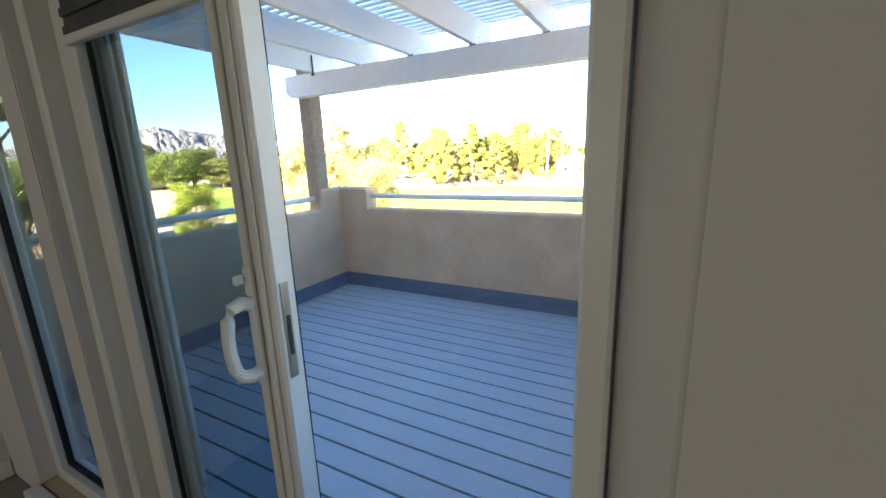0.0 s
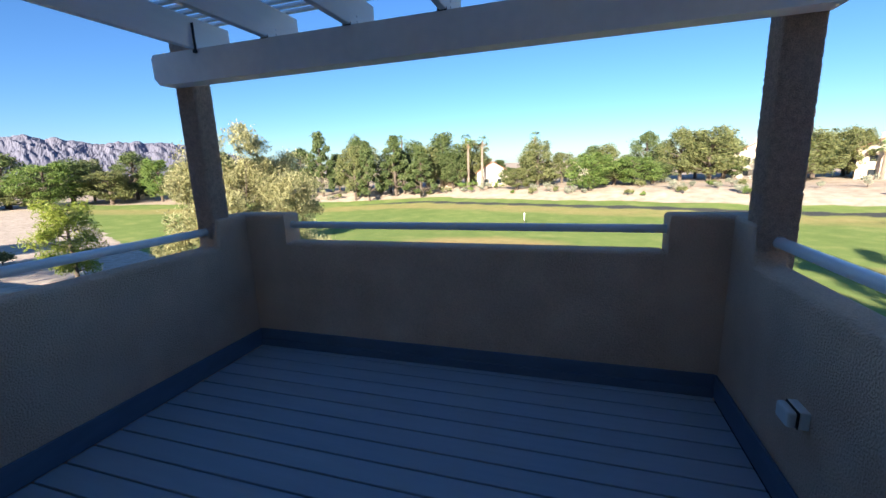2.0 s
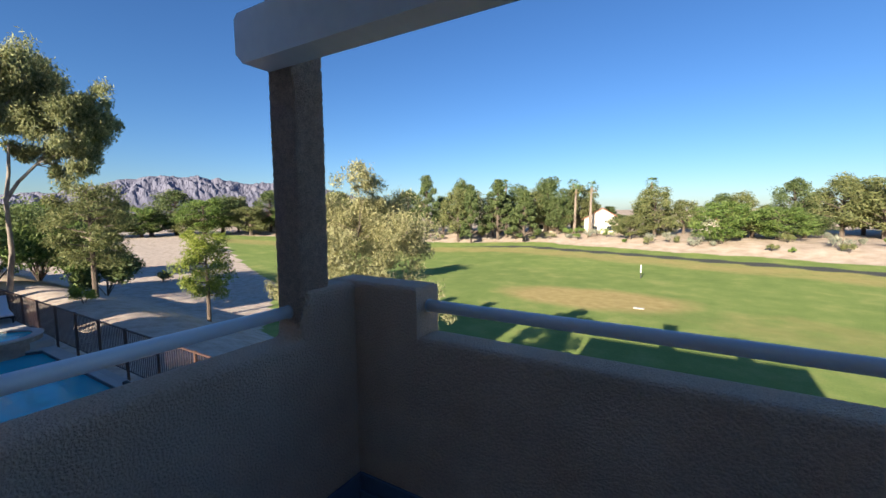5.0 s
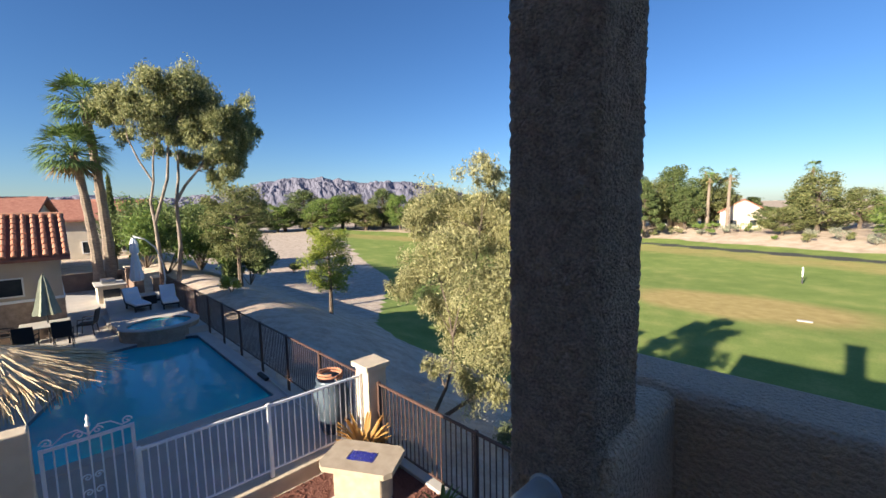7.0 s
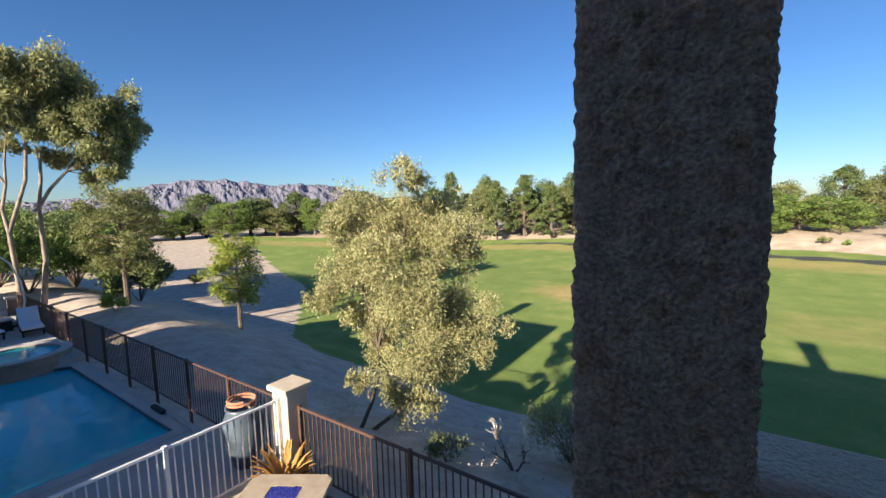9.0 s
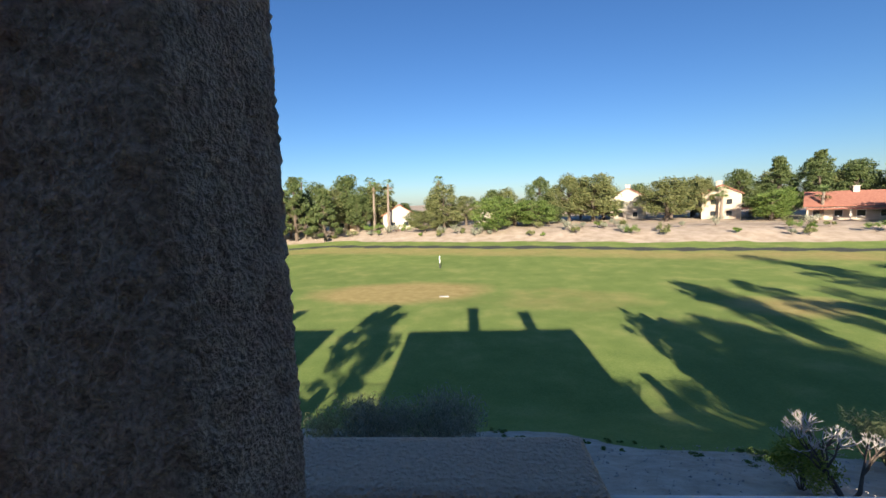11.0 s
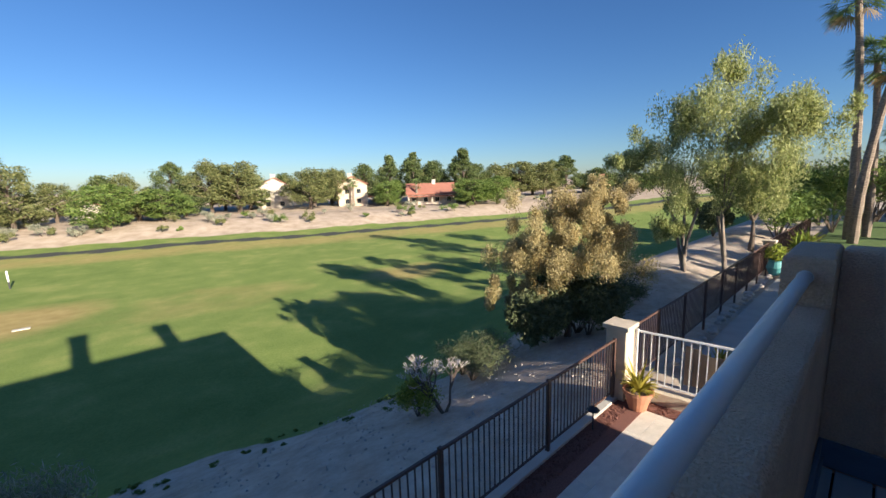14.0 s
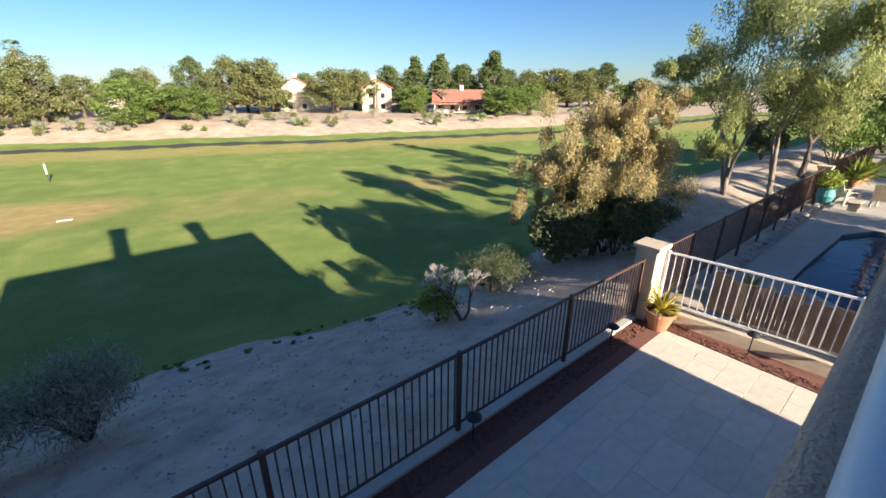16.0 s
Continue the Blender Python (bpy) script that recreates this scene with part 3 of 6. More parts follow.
def pergola():
    t = thing("pergola", (1.75, -0.4, 2.1), "white painted wooden lattice pergola over the balcony", "pergola")
    bm = bmesh.new()
    x0, x1, z0, z1, c = -0.20, 3.71, 2.105, 2.305, 0.045
    out = [(x0 + c, z0), (x1 - c, z0), (x1, z0 + c), (x1, z1 - 0.02), (x1 - 0.02, z1), (x0 + 0.02, z1), (x0, z1 - 0.02), (x0, z0 + c)]
    p, q = ([bm.verts.new((u, w, v)) for u, v in out] for w in (-0.45, -0.326))
    bm.faces.new(p)
    bm.faces.new(q[::-1])
    for i in range(len(p)):
        j = (i + 1) % len(p)
        bm.faces.new((p[i], p[j], q[j], q[i]))
    part("beam", bm, white_wood, t, "chamfered white beam")
    rafter = finish("rafter", boxed(-0.021, BACK + 0.002, 2.307, 0.021, -0.13, 2.50, bevel=0.004, segments=1), white_wood)
    rafter.transform(Matrix.Translation((0, 0.4, -2.1)))
    for x in (0.17, 0.755, 1.33, 1.905, 2.48, 3.055, 3.63):
        piece("rafter", rafter, t, (x, -0.4, 2.1))
    slat = finish("lattice_slat", boxed(-0.12, -0.025, 0.012, 3.76, 0.025, 0.03, bevel=0.002, segments=1), white_wood)
    for i in range(33):
        piece("lattice_slat", slat, t, (0, BACK + 0.05 + 0.084 * i, 2.499), (radians(9), 0, 0))
    strap = bmesh.new()
    box(strap, 0.194, -0.458, 2.30, 0.214, -0.4515, 2.46, bevel=0.002, segments=1)
    box(strap, 0.189, -0.468, 2.275, 0.219, -0.4515, 2.299, bevel=0.004, segments=1)
    part("strap", strap, black_metal, t, "black steel strap")
    for x in (0.755, 1.33, 1.905, 2.48, 3.055):
        part("bracket", boxed(x - 0.03, -0.455, 2.302, x + 0.024, -0.4515, 2.318), black_metal, t)
        for dz in (0.03, 0.06):
            part("screw", tube(bmesh.new(), [(x + 0.0215, -0.37, 2.31 + dz), (x + 0.025, -0.37, 2.31 + dz)], 0.006, 8), steel, t)


pergola()

# ---- the house behind: walls, room, roof ----
# Unseen fill lamp behind the camera, added to brighten the room walls.
room_fill = new("room_fill_light", bpy.data.lights.new("room_fill_light", "AREA"))
room_fill.data.shape, room_fill.data.size, room_fill.data.size_y, room_fill.data.energy, room_fill.data.color = "RECTANGLE", 3.2, 1.6, 1.5, (0.80, 0.90, 1.0)
room_fill.matrix_world = look((2.9, -8.22, 1.35), (2.9, -3.0, 1.3))
EAST, WEST = 7.2, -4.2
ROOM_X0, ROOM_Y1 = 0.55, BACK - 0.17


def wall_with_openings(name, x0, x1, z0, z1, openings):
    """The balcony-side wall, pierced by openings (x0, x1, z0, z1)."""
    bm = bmesh.new()
    x = x0
    for a, b, lo, hi in sorted(openings):
        box(bm, x, BACK - 0.17, z0, a, BACK, z1)
        if lo > z0:
            box(bm, a, BACK - 0.17, z0, b, BACK, lo)
        box(bm, a, BACK - 0.17, hi, b, BACK, z1)
        x = b
    box(bm, x, BACK - 0.17, z0, x1, BACK, z1)
    bmesh.ops.remove_doubles(bm, verts=bm.verts, dist=0.0001)
    return single(name, bm, house_stucco, "tan stucco wall of the house with a door opening", "wall", kind="structure")


wall_with_openings("wall_house", WEST, EAST, YARD - 0.3, 3.6, [(0.91, 1.61, 0.08, 2.06), (1.72, 3.346, 0.0, 2.08)])
bm = bmesh.new()
box(bm, 1.61, BACK - 0.176, 0, 1.72, BACK - 0.172, 2.6)
box(bm, 3.345, BACK - 0.178, 0, 5.2, BACK - 0.172, 2.6)
box(bm, ROOM_X0, BACK - 0.176, 2.08, 3.27, BACK - 0.172, 2.6)
box(bm, ROOM_X0, BACK - 0.176, 0, 0.91, BACK - 0.172, 2.6)
for x in (0.912, 1.603, 1.721):
    box(bm, x, BACK - 0.1725, 0.09, x + 0.005, BACK - 0.121, 2.055)
single("wall_inner", bm, interior_paint, "plain off-white painted room wall", "wall", kind="structure")
nose = [(3.345 - 0.083 * math.cos(a), BACK - 0.095 - 0.083 * math.sin(a)) for a in [math.pi / 2 * k / 12 for k in range(13)]]
single("trim", prism(bmesh.new(), nose + [(3.345, BACK - 0.02), (3.2625, BACK - 0.02)], 0, 2.6), interior_paint, "bullnosed off-white plaster return beside the door", "trim", kind="structure", smooth=True)
bm = bmesh.new()
box(bm, ROOM_X0 - 0.1, -8.2, 0, ROOM_X0, BACK - 0.172, 2.6)
box(bm, 5.2, -8.2, 0, 5.3, BACK - 0.172, 2.6)
box(bm, ROOM_X0, -8.3, 0, 1.2, -8.2, 2.6)
box(bm, 4.6, -8.3, 0, 5.2, -8.2, 2.6)
box(bm, 1.2, -8.3, 0, 4.6, -8.2, 0.5)
box(bm, 1.2, -8.3, 2.2, 4.6, -8.2, 2.6)
single("wall_room", bm, interior_paint, "plain off-white painted room wall", "wall", kind="structure")
single("floor_room", boxed(ROOM_X0, -8.2, -0.25, 5.2, BACK, -0.005), tile_floor, "grey mottled tile floor", "floor", kind="structure")
single("ceiling", boxed(ROOM_X0 - 0.1, -8.3, 2.6, 5.3, BACK - 0.17, 2.68), interior_paint, "plain white ceiling", "ceiling", kind="structure")
single("baseboard", boxed(ROOM_X0, -8.2, 0, ROOM_X0 + 0.014, BACK - 0.18, 0.09, bevel=0.004, segments=1), white_paint, "white painted baseboard", "baseboard", kind="structure")
single("doormat", boxed(1.5, -3.95, 0.0, 2.7, -3.2, 0.012, bevel=0.005, segments=1), rug_mat, "dark ribbed doormat on the grey tile floor", "doormat")


def frame_rect(bm, x0, x1, z0, z1, y0, y1, w, bevel=0.006):
    box(bm, x0, y0, z0, x0 + w, y1, z1, bevel, 1)
    box(bm, x1 - w, y0, z0, x1, y1, z1, bevel, 1)
    box(bm, x0 + w, y0, z0, x1 - w, y1, z0 + w, bevel, 1)
    box(bm, x0 + w, y0, z1 - w, x1 - w, y1, z1, bevel, 1)
    return bm


def pane(x0, x1, z0, z1, y, parent):
    ob = part("pane", boxed(x0, y - 0.003, z0, x1, y + 0.003, z1), pane_glass, parent)
    ob.visible_shadow = False


def patio_door():
    t = thing("door_1", (2.4, BACK - 0.08, 0), "white vinyl sliding glass door, slid half open", "door", kind="structure")
    bm = bmesh.new()
    frame_rect(bm, 1.725, 3.26, 0.003, 2.075, BACK - 0.14, BACK - 0.015, 0.045)
    box(bm, 3.222, BACK - 0.135, 0.05, 3.236, BACK - 0.02, 2.03)
    box(bm, 1.79, BACK - 0.078, 0.048, 3.2, BACK - 0.07, 0.062)
    part("door_frame", bm, white_vinyl, t)
    bm = bmesh.new()
    frame_rect(bm, 1.772, 2.545, 0.05, 2.028, BACK - 0.083, BACK - 0.02, 0.085, 0.008)
    box(bm, 2.463, BACK - 0.095, 0.05, 2.487, BACK - 0.082, 2.028, 0.004, 1)
    box(bm, 2.505, BACK - 0.091, 0.05, 2.522, BACK - 0.082, 2.028, 0.004, 1)
    leaf = part("door_leaf", bm, white_vinyl, t)
    part("gasket", frame_rect(bmesh.new(), 1.854, 2.463, 0.132, 1.946, BACK - 0.05, BACK - 0.03, 0.008, 0), black_gasket, leaf)
    part("seal", boxed(2.5455, BACK - 0.027, 0.05, 2.547, BACK - 0.024, 2.028), black_gasket, leaf)
    pane(1.862, 2.455, 0.14, 1.938, BACK - 0.041, leaf)
    hb = bmesh.new()
    y, x = BACK - 0.096, 2.475
    tube(hb, [(x, y, 1.15), (x - 0.004, y - 0.022, 1.158), (x - 0.010, y - 0.042, 1.15), (x - 0.015, y - 0.053, 1.125), (x - 0.017, y - 0.057, 1.08), (x - 0.017, y - 0.057, 1.045),
              (x - 0.015, y - 0.053, 1.005), (x - 0.010, y - 0.042, 0.982), (x - 0.004, y - 0.022, 0.974), (x, y, 0.976)],
         [0.017, 0.017, 0.016, 0.015, 0.014, 0.014, 0.015, 0.016, 0.017, 0.017], 12)
    box(hb, 2.46, y - 0.002, 0.94, 2.49, y + 0.01, 1.24, 0.004, 1)
    part("handle", hb, white_vinyl, leaf, "white bow handle")
    part("thumb_latch", boxed(2.457, y - 0.028, 1.20, 2.473, y - 0.003, 1.222, bevel=0.004, segments=1), white_vinyl, leaf)
    part("lock_plate", boxed(2.5455, BACK - 0.068, 0.96, 2.548, BACK - 0.046, 1.2), steel, leaf)
    part("lock_slot", boxed(2.5485, BACK - 0.062, 1.02, 2.55, BACK - 0.052, 1.12), black_gasket, leaf)
    part("fixed_stile", boxed(1.771, BACK - 0.012, 0.05, 1.89, BACK + 0.012, 2.028, bevel=0.006), white_vinyl, t)
    part("screen_stile", boxed(1.905, BACK - 0.008, 0.05, 1.935, BACK + 0.01, 2.028, bevel=0.004, segments=1), white_vinyl, t)
    blind = thing("pleated_blind", (2.06, BACK - 0.1, 1.8), "dark grey pleated blind drawn up inside the door frame", "blind")
    for k in range(8):
        part("pleat", boxed(1.865, BACK - 0.098 + 0.006 * (k % 2), 1.82 + 0.022 * k, 2.438, BACK - 0.08, 1.84 + 0.022 * k), shade_grey, blind)
    part("bottom_bar", boxed(1.86, BACK - 0.104, 1.795, 2.444, BACK - 0.08, 1.818, bevel=0.004, segments=1), white_vinyl, blind)
    part("head_rail", boxed(1.86, BACK - 0.108, 1.997, 2.444, BACK - 0.08, 2.03, bevel=0.004, segments=1), white_vinyl, blind)


shade_grey = shade("blind_fabric", (0.06, 0.06, 0.065), (0.10, 0.10, 0.105), 20, 0.9, 0.2, 160)
patio_door()
win = thing("window_1", (1.07, BACK - 0.08, 0.08), "white vinyl fixed window beside the sliding door", "window", kind="structure")
part("window_frame", frame_rect(bmesh.new(), 0.912, 1.608, 0.082, 2.058, BACK - 0.12, BACK - 0.03, 0.06), white_vinyl, win)
part("gasket", frame_rect(bmesh.new(), 0.97, 1.55, 0.14, 2.0, BACK - 0.09, BACK - 0.06, 0.01, 0), black_gasket, win)
part("window_sill", boxed(0.89, BACK - 0.235, 0.045, 1.63, BACK - 0.178, 0.085, bevel=0.008), white_paint, win)
pane(0.98, 1.54, 0.15, 1.99, BACK - 0.075, win)


def chimney(x, y, z0, z1, parent):
    c = part("chimney", boxed(x - 0.42, y - 0.35, z0, x + 0.42, y + 0.35, z1 - 0.25), house_stucco, parent)
    part("cap", boxed(x - 0.5, y - 0.42, z1 - 0.249, x + 0.5, y + 0.42, z1), house_stucco, c)


def gabled(name, x0, x1, y0, y1, z0, eave, ridge, y_ridge, wall, roof, label, chimneys=(), lower=None, has_wall=True, kind=""):
    """A house with a ridge along x."""
    t = thing(name, ((x0 + x1) / 2, (y0 + y1) / 2, z0), label, "house", kind=kind)
    if has_wall:
        part("wall", boxed(x0 + 0.35, y0 + 0.5, z0, x1 - 0.35, y1 - 0.5, eave), wall, t)
    bm = bmesh.new()
    rows = []
    for x in (x0, x1):
        rows.append([bm.verts.new((x, y, z)) for y, z in ((y0, eave), (y_ridge, ridge), (y1, eave), (y1, eave - 0.18), (y0, eave - 0.18))])
    p, q = rows
    bm.faces.new(p)
    bm.faces.new(q[::-1])
    for i in range(5):
        j = (i + 1) % 5
        bm.faces.new((p[i], q[i], q[j], p[j]))
    part("roof", bm, roof, t)
    for x, y, top in chimneys:
        chimney(x, y, eave, top, t)
    return t


gabled("house", WEST, EAST, -13.5, BACK - 0.18, YARD, 3.62, 5.32, -8.0, house_stucco, far_roof, "two-storey tan stucco house with the balcony",
       [(0.42, -8.0, 7.5), (4.45, -8.0, 6.95)], has_wall=False)
bm = bmesh.new()
box(bm, WEST, -13, YARD - 0.2, WEST + 0.2, BACK - 0.171, 3.6)
box(bm, EAST - 0.2, -13, YARD - 0.2, EAST, BACK - 0.171, 3.6)
box(bm, WEST + 0.2, -13, YARD - 0.2, EAST - 0.2, -12.8, 3.6)
single("wall_outer", bm, house_stucco, "tan stucco outer walls of the house", "wall", kind="structure")
single("wall_wing", boxed(EAST + 0.003, -12, YARD - 0.2, 7.68, -3.4, 0.6), house_stucco, "tan stucco side wing of the house", "wall", kind="structure")
gabled("house", -19.4, -9.8, -13.5, -3.2, YARD, 3.6, 5.7, -8.0, house_stucco, far_roof, "tan stucco house next door beside the pool yard",
       [(-14.5, -8.0, 7.6), (-18.6, -8.0, 7.6)])
gabled("house", 11.0, 20.7, -12.5, -4.2, YARD, 1.6, 2.95, -7.5, house_stucco, far_roof, "low tan stucco house next door")

# ---- yards ----
FENCE = 3.35
POOL = [(-9.75, -1.6), (-9.75, 2.85), (-17.0, 2.85), (-17.6, 1.9), (-17.2, 0.0), (-15.2, -0.7), (-12.5, -1.6)]


def grown(outline, d):
    cx, cy = sum(p[0] for p in outline) / len(outline), sum(p[1] for p in outline) / len(outline)
    return [(x + d * (x - cx) / math.hypot(x - cx, y - cy), y + d * (y - cy) / math.hypot(x - cx, y - cy)) for x, y in outline]


def pool(name, outline, border, water, lining, label):
    t = thing(name, (outline[0][0], outline[0][1], YARD - 1.5), label, "swimming pool")
    bm = bmesh.new()
    ring(bm, grown(outline, 0.12), outline, YARD - 1.4, YARD - 0.02)
    box(bm, min(p[0] for p in outline) - 0.1, min(p[1] for p in outline) - 0.1, YARD - 1.5, max(p[0] for p in outline) + 0.1, max(p[1] for p in outline) + 0.1, YARD - 1.402)
    part("basin", bm, lining, t)
    part("waterline_tile", ring(bmesh.new(), grown(outline, -0.002), grown(outline, -0.02), YARD - 0.22, YARD - 0.03), waterline_tile, t)
    part("coping", ring(bmesh.new(), grown(outline, 0.32), grown(outline, -0.03), YARD - 0.018, YARD + 0.012), concrete, t)
    part("water", prism(bmesh.new(), grown(outline, -0.022), YARD - 0.115, YARD - 0.11), water, t).visible_shadow = False
    single("pavement", ring(bmesh.new(), border, grown(outline, 0.32), YARD - 0.2, YARD), pool_deck, "light grey-tan textured pool deck", "pavement", kind="structure")


pool("swimming_pool", POOL, [(-6.5, -12), (-6.5, 3.2), (-20.5, 3.25), (-27.5, 3.3), (-33, -2), (-27, -12), (-14, -12)], pool_water, plaster, "blue backyard swimming pool, still and in shade")
RPOOL = [(12.6, -2.5), (12.6, 0.6), (13.3, 1.75), (15, 1.75), (19.3, 1.6), (20.6, 1.0), (21.2, -0.6), (21.2, -2.5)]
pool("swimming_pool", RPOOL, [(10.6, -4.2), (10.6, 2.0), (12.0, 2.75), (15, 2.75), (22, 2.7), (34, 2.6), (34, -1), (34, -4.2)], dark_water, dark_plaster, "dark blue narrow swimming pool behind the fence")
bm = bmesh.new()
box(bm, -6.3, BACK, YARD - 0.25, 1.5, 2.7, YARD)
box(bm, 1.5, BACK, YARD - 0.25, 8.72, 2.92, YARD - 0.0105)
single("pavement", bm, grout, "pale joints under the patio stones", "pavement", kind="structure")
patio = single("pavement", boxed(1.5, BACK, YARD - 0.010, 1.52, 2.9, YARD - 0.004), grout, "cream travertine patio of large rectangular stones", "pavement", kind="structure")

# raised spa, deck and steps beyond the pool
deck = thing("raised_deck", (-20.5, 2, YARD), "raised tan concrete pool deck with two steps", "deck")
part("slab", prism(bmesh.new(), [(-17.9, 0.9), (-17.3, 1.5), (-17.3, 3.25), (-27, 3.25), (-27, 0.9), (-20, 0.6)], YARD + 0.013, -2.82), concrete, deck)
for i in range(2):
    part("step", boxed(-22.6, 0.25 + 0.25 * i, YARD, -20.9 + 0.2 * i, 0.6 + 0.25 * i, YARD + 0.09 * (i + 1) + 0.012, bevel=0.01, segments=1), concrete, deck)
spa = thing("spa", (-18.2, 2, YARD), "raised round-ended stone spa spilling toward the pool", "spa")
oval = [(-17.95 + 0.95 * math.cos(a) - 0.3, 1.9 + 1.05 * math.sin(a)) for a in [2 * math.pi * k / 28 for k in range(28)]]
part("wall", ring(bmesh.new(), grown(oval, 0.22), oval, YARD - 0.4, -2.66), stone_veneer, spa)
part("coping", ring(bmesh.new(), grown(oval, 0.26), grown(oval, -0.02), -2.658, -2.62), concrete, spa)
part("floor", prism(bmesh.new(), oval, -2.95, -2.9), plaster, spa)
part("water", prism(bmesh.new(), grown(oval, -0.01), -2.70, -2.695), pool_water, spa).visible_shadow = False


def lounger(at, turn):
    t = thing("sun_lounger", (0, 0, 0), "dark wicker sun lounger with a white cushion", "sun lounger", "loungers by the spa")
    part("frame", boxed(-0.33, -0.95, 0.2, 0.33, 0.45, 0.27, bevel=0.02), wicker, t)
    bm = bmesh.new()
    box(bm, -0.33, 0, -0.035, 0.33, 0.75, 0.035, 0.02)
    bm.transform(pose(0, 0.45, 0.25, 52))
    part("backrest", bm, wicker, t)
    part("mattress", boxed(-0.31, -0.93, 0.272, 0.31, 0.42, 0.36, bevel=0.03), fabric_white, t)
    bm = bmesh.new()
    box(bm, -0.31, 0.02, 0.037, 0.31, 0.74, 0.12, 0.03)
    bm.transform(pose(0, 0.45, 0.25, 52))
    part("cushion", bm, fabric_white, t, "white back cushion")
    for x in (-0.28, 0.28):
        for y in (-0.85, 0.4):
            part("leg", boxed(x - 0.03, y - 0.03, 0, x + 0.03, y + 0.03, 0.199), wicker, t)
    t.matrix_basis = pose(*at, 0, 0, turn)
    return t


first = lounger((-22.7, 1.75, -2.82), 98)
copy_thing(first, pose(-22.3, 2.95, -2.82, 0, 0, 84))
t = thing("side_table", (-23.6, 2.4, -2.82), "dark wicker side table with a grey top", "table")
part("body", boxed(-23.9, 2.1, -2.82, -23.3, 2.62, -2.40, bevel=0.02), wicker, t)
part("tabletop", boxed(-23.95, 2.05, -2.399, -23.25, 2.67, -2.36, bevel=0.008), concrete, t)


def cantilever_umbrella():
    t = thing("cantilever_umbrella", (-24.3, 3.0, -2.82), "closed white cantilever umbrella on a curved mast", "umbrella")
    part("base_plate", boxed(-24.7, 2.6, -2.82, -23.9, 3.2, -2.72, bevel=0.02), black_metal, t)
    pts = [(-24.3, 3.05, -2.72), (-24.3, 3.2, -1.8), (-24.3, 3.15, -1.0), (-24.3, 2.9, -0.2), (-24.3, 2.5, 0.25), (-24.3, 2.05, 0.42)]
    part("pole", tube(bmesh.new(), pts, 0.035, 10), white_paint, t, smooth=True)
    bm = bmesh.new()
    rows = []
    for z, r in ((0.35, 0.05), (0.1, 0.13), (-0.35, 0.16), (-0.42, 0.10), (-1.0, 0.17), (-1.6, 0.24), (-1.75, 0.2)):
        rows.append([bm.verts.new((-24.3 + r * (1 + 0.28 * (k % 2)) * math.cos(k * math.pi / 8), 2.05 + r * (1 + 0.28 * (k % 2)) * math.sin(k * math.pi / 8), z)) for k in range(16)])
    for a, b in zip(rows, rows[1:]):
        for k in range(16):
            bm.faces.new((a[k], a[(k + 1) % 16], b[(k + 1) % 16], b[k]))
    part("canopy", bm, fabric_white, t, "folded white canopy")


cantilever_umbrella()


def casita():
    x0, x1, y0, y1, eave, top = -25.5, -20.9, -7.0, -0.65, 0.02, 1.55
    t = thing("casita", (-23, -3.5, YARD), "small tan stucco pool house with clay tile roof", "pool house")
    part("wall", boxed(x0, y0, YARD, x1, y1, eave), house_stucco, t)
    part("stone_base", boxed(x0 - 0.03, y0 - 0.03, YARD, x1 + 0.03, y1 + 0.03, -1.62), stone_veneer, t)
    part("band", boxed(x0 - 0.05, y0 - 0.05, -1.619, x1 + 0.05, y1 + 0.05, -1.52), white_paint, t)
    wn = part("window", boxed(x1 + 0.002, -2.35, -1.35, x1 + 0.03, -1.72, -0.75), window_dark, t)
    part("window_frame", bmesh_frame_x(x1 + 0.012, x1 + 0.05, -2.4, -1.67, -1.4, -0.7, 0.05), white_vinyl, wn)
    xm = (x0 + x1) / 2
    bm = bmesh.new()
    rows = [[bm.verts.new(p) for p in ((x1 + 0.35, y, eave - 0.06), (xm, y, top - 0.06), (x0 - 0.35, y, eave - 0.06), (x0 - 0.35, y, eave - 0.16), (xm, y, top - 0.2), (x1 + 0.35, y, eave - 0.16))] for y in (y0 - 0.3, y1 + 0.3)]
    p, q = rows
    bm.faces.new(p)
    bm.faces.new(q[::-1])
    for i in range(6):
        bm.faces.new((p[i], q[i], q[(i + 1) % 6], p[(i + 1) % 6]))
    roof = part("roof", bm, far_roof, t)
    dx, dz = xm - (x1 + 0.35), top - eave
    length = math.hypot(dx, dz)
    tilt = math.atan2(dz, -dx)
    bm = bmesh.new()
    n = 6
    a = [[bm.verts.new((x, r * math.cos(math.pi * k / n), r * math.sin(math.pi * k / n) + h)) for k in range(n + 1)] for x, r, h in ((0.0, 0.088, 0.02), (-0.40, 0.072, 0.0))]
    for k in range(n):
        bm.faces.new((a[0][k], a[0][k + 1], a[1][k + 1], a[1][k]))
    bm.faces.new(a[0])
    tile = finish("roof_tile", bm, roof_tile)
    for i in range(24):
        for j in range(8):
            f = (j + 0.05) / 8
            piece("roof_tile", tile, t, (x1 + 0.37 + dx * f, y1 + 0.18 - 0.27 * i, eave + dz * f), (0, tilt, 0))
    part("ridge", tube(bmesh.new(), [(xm, y0 - 0.3, top), (xm, y1 + 0.3, top)], 0.1, 8), roof_tile, t)


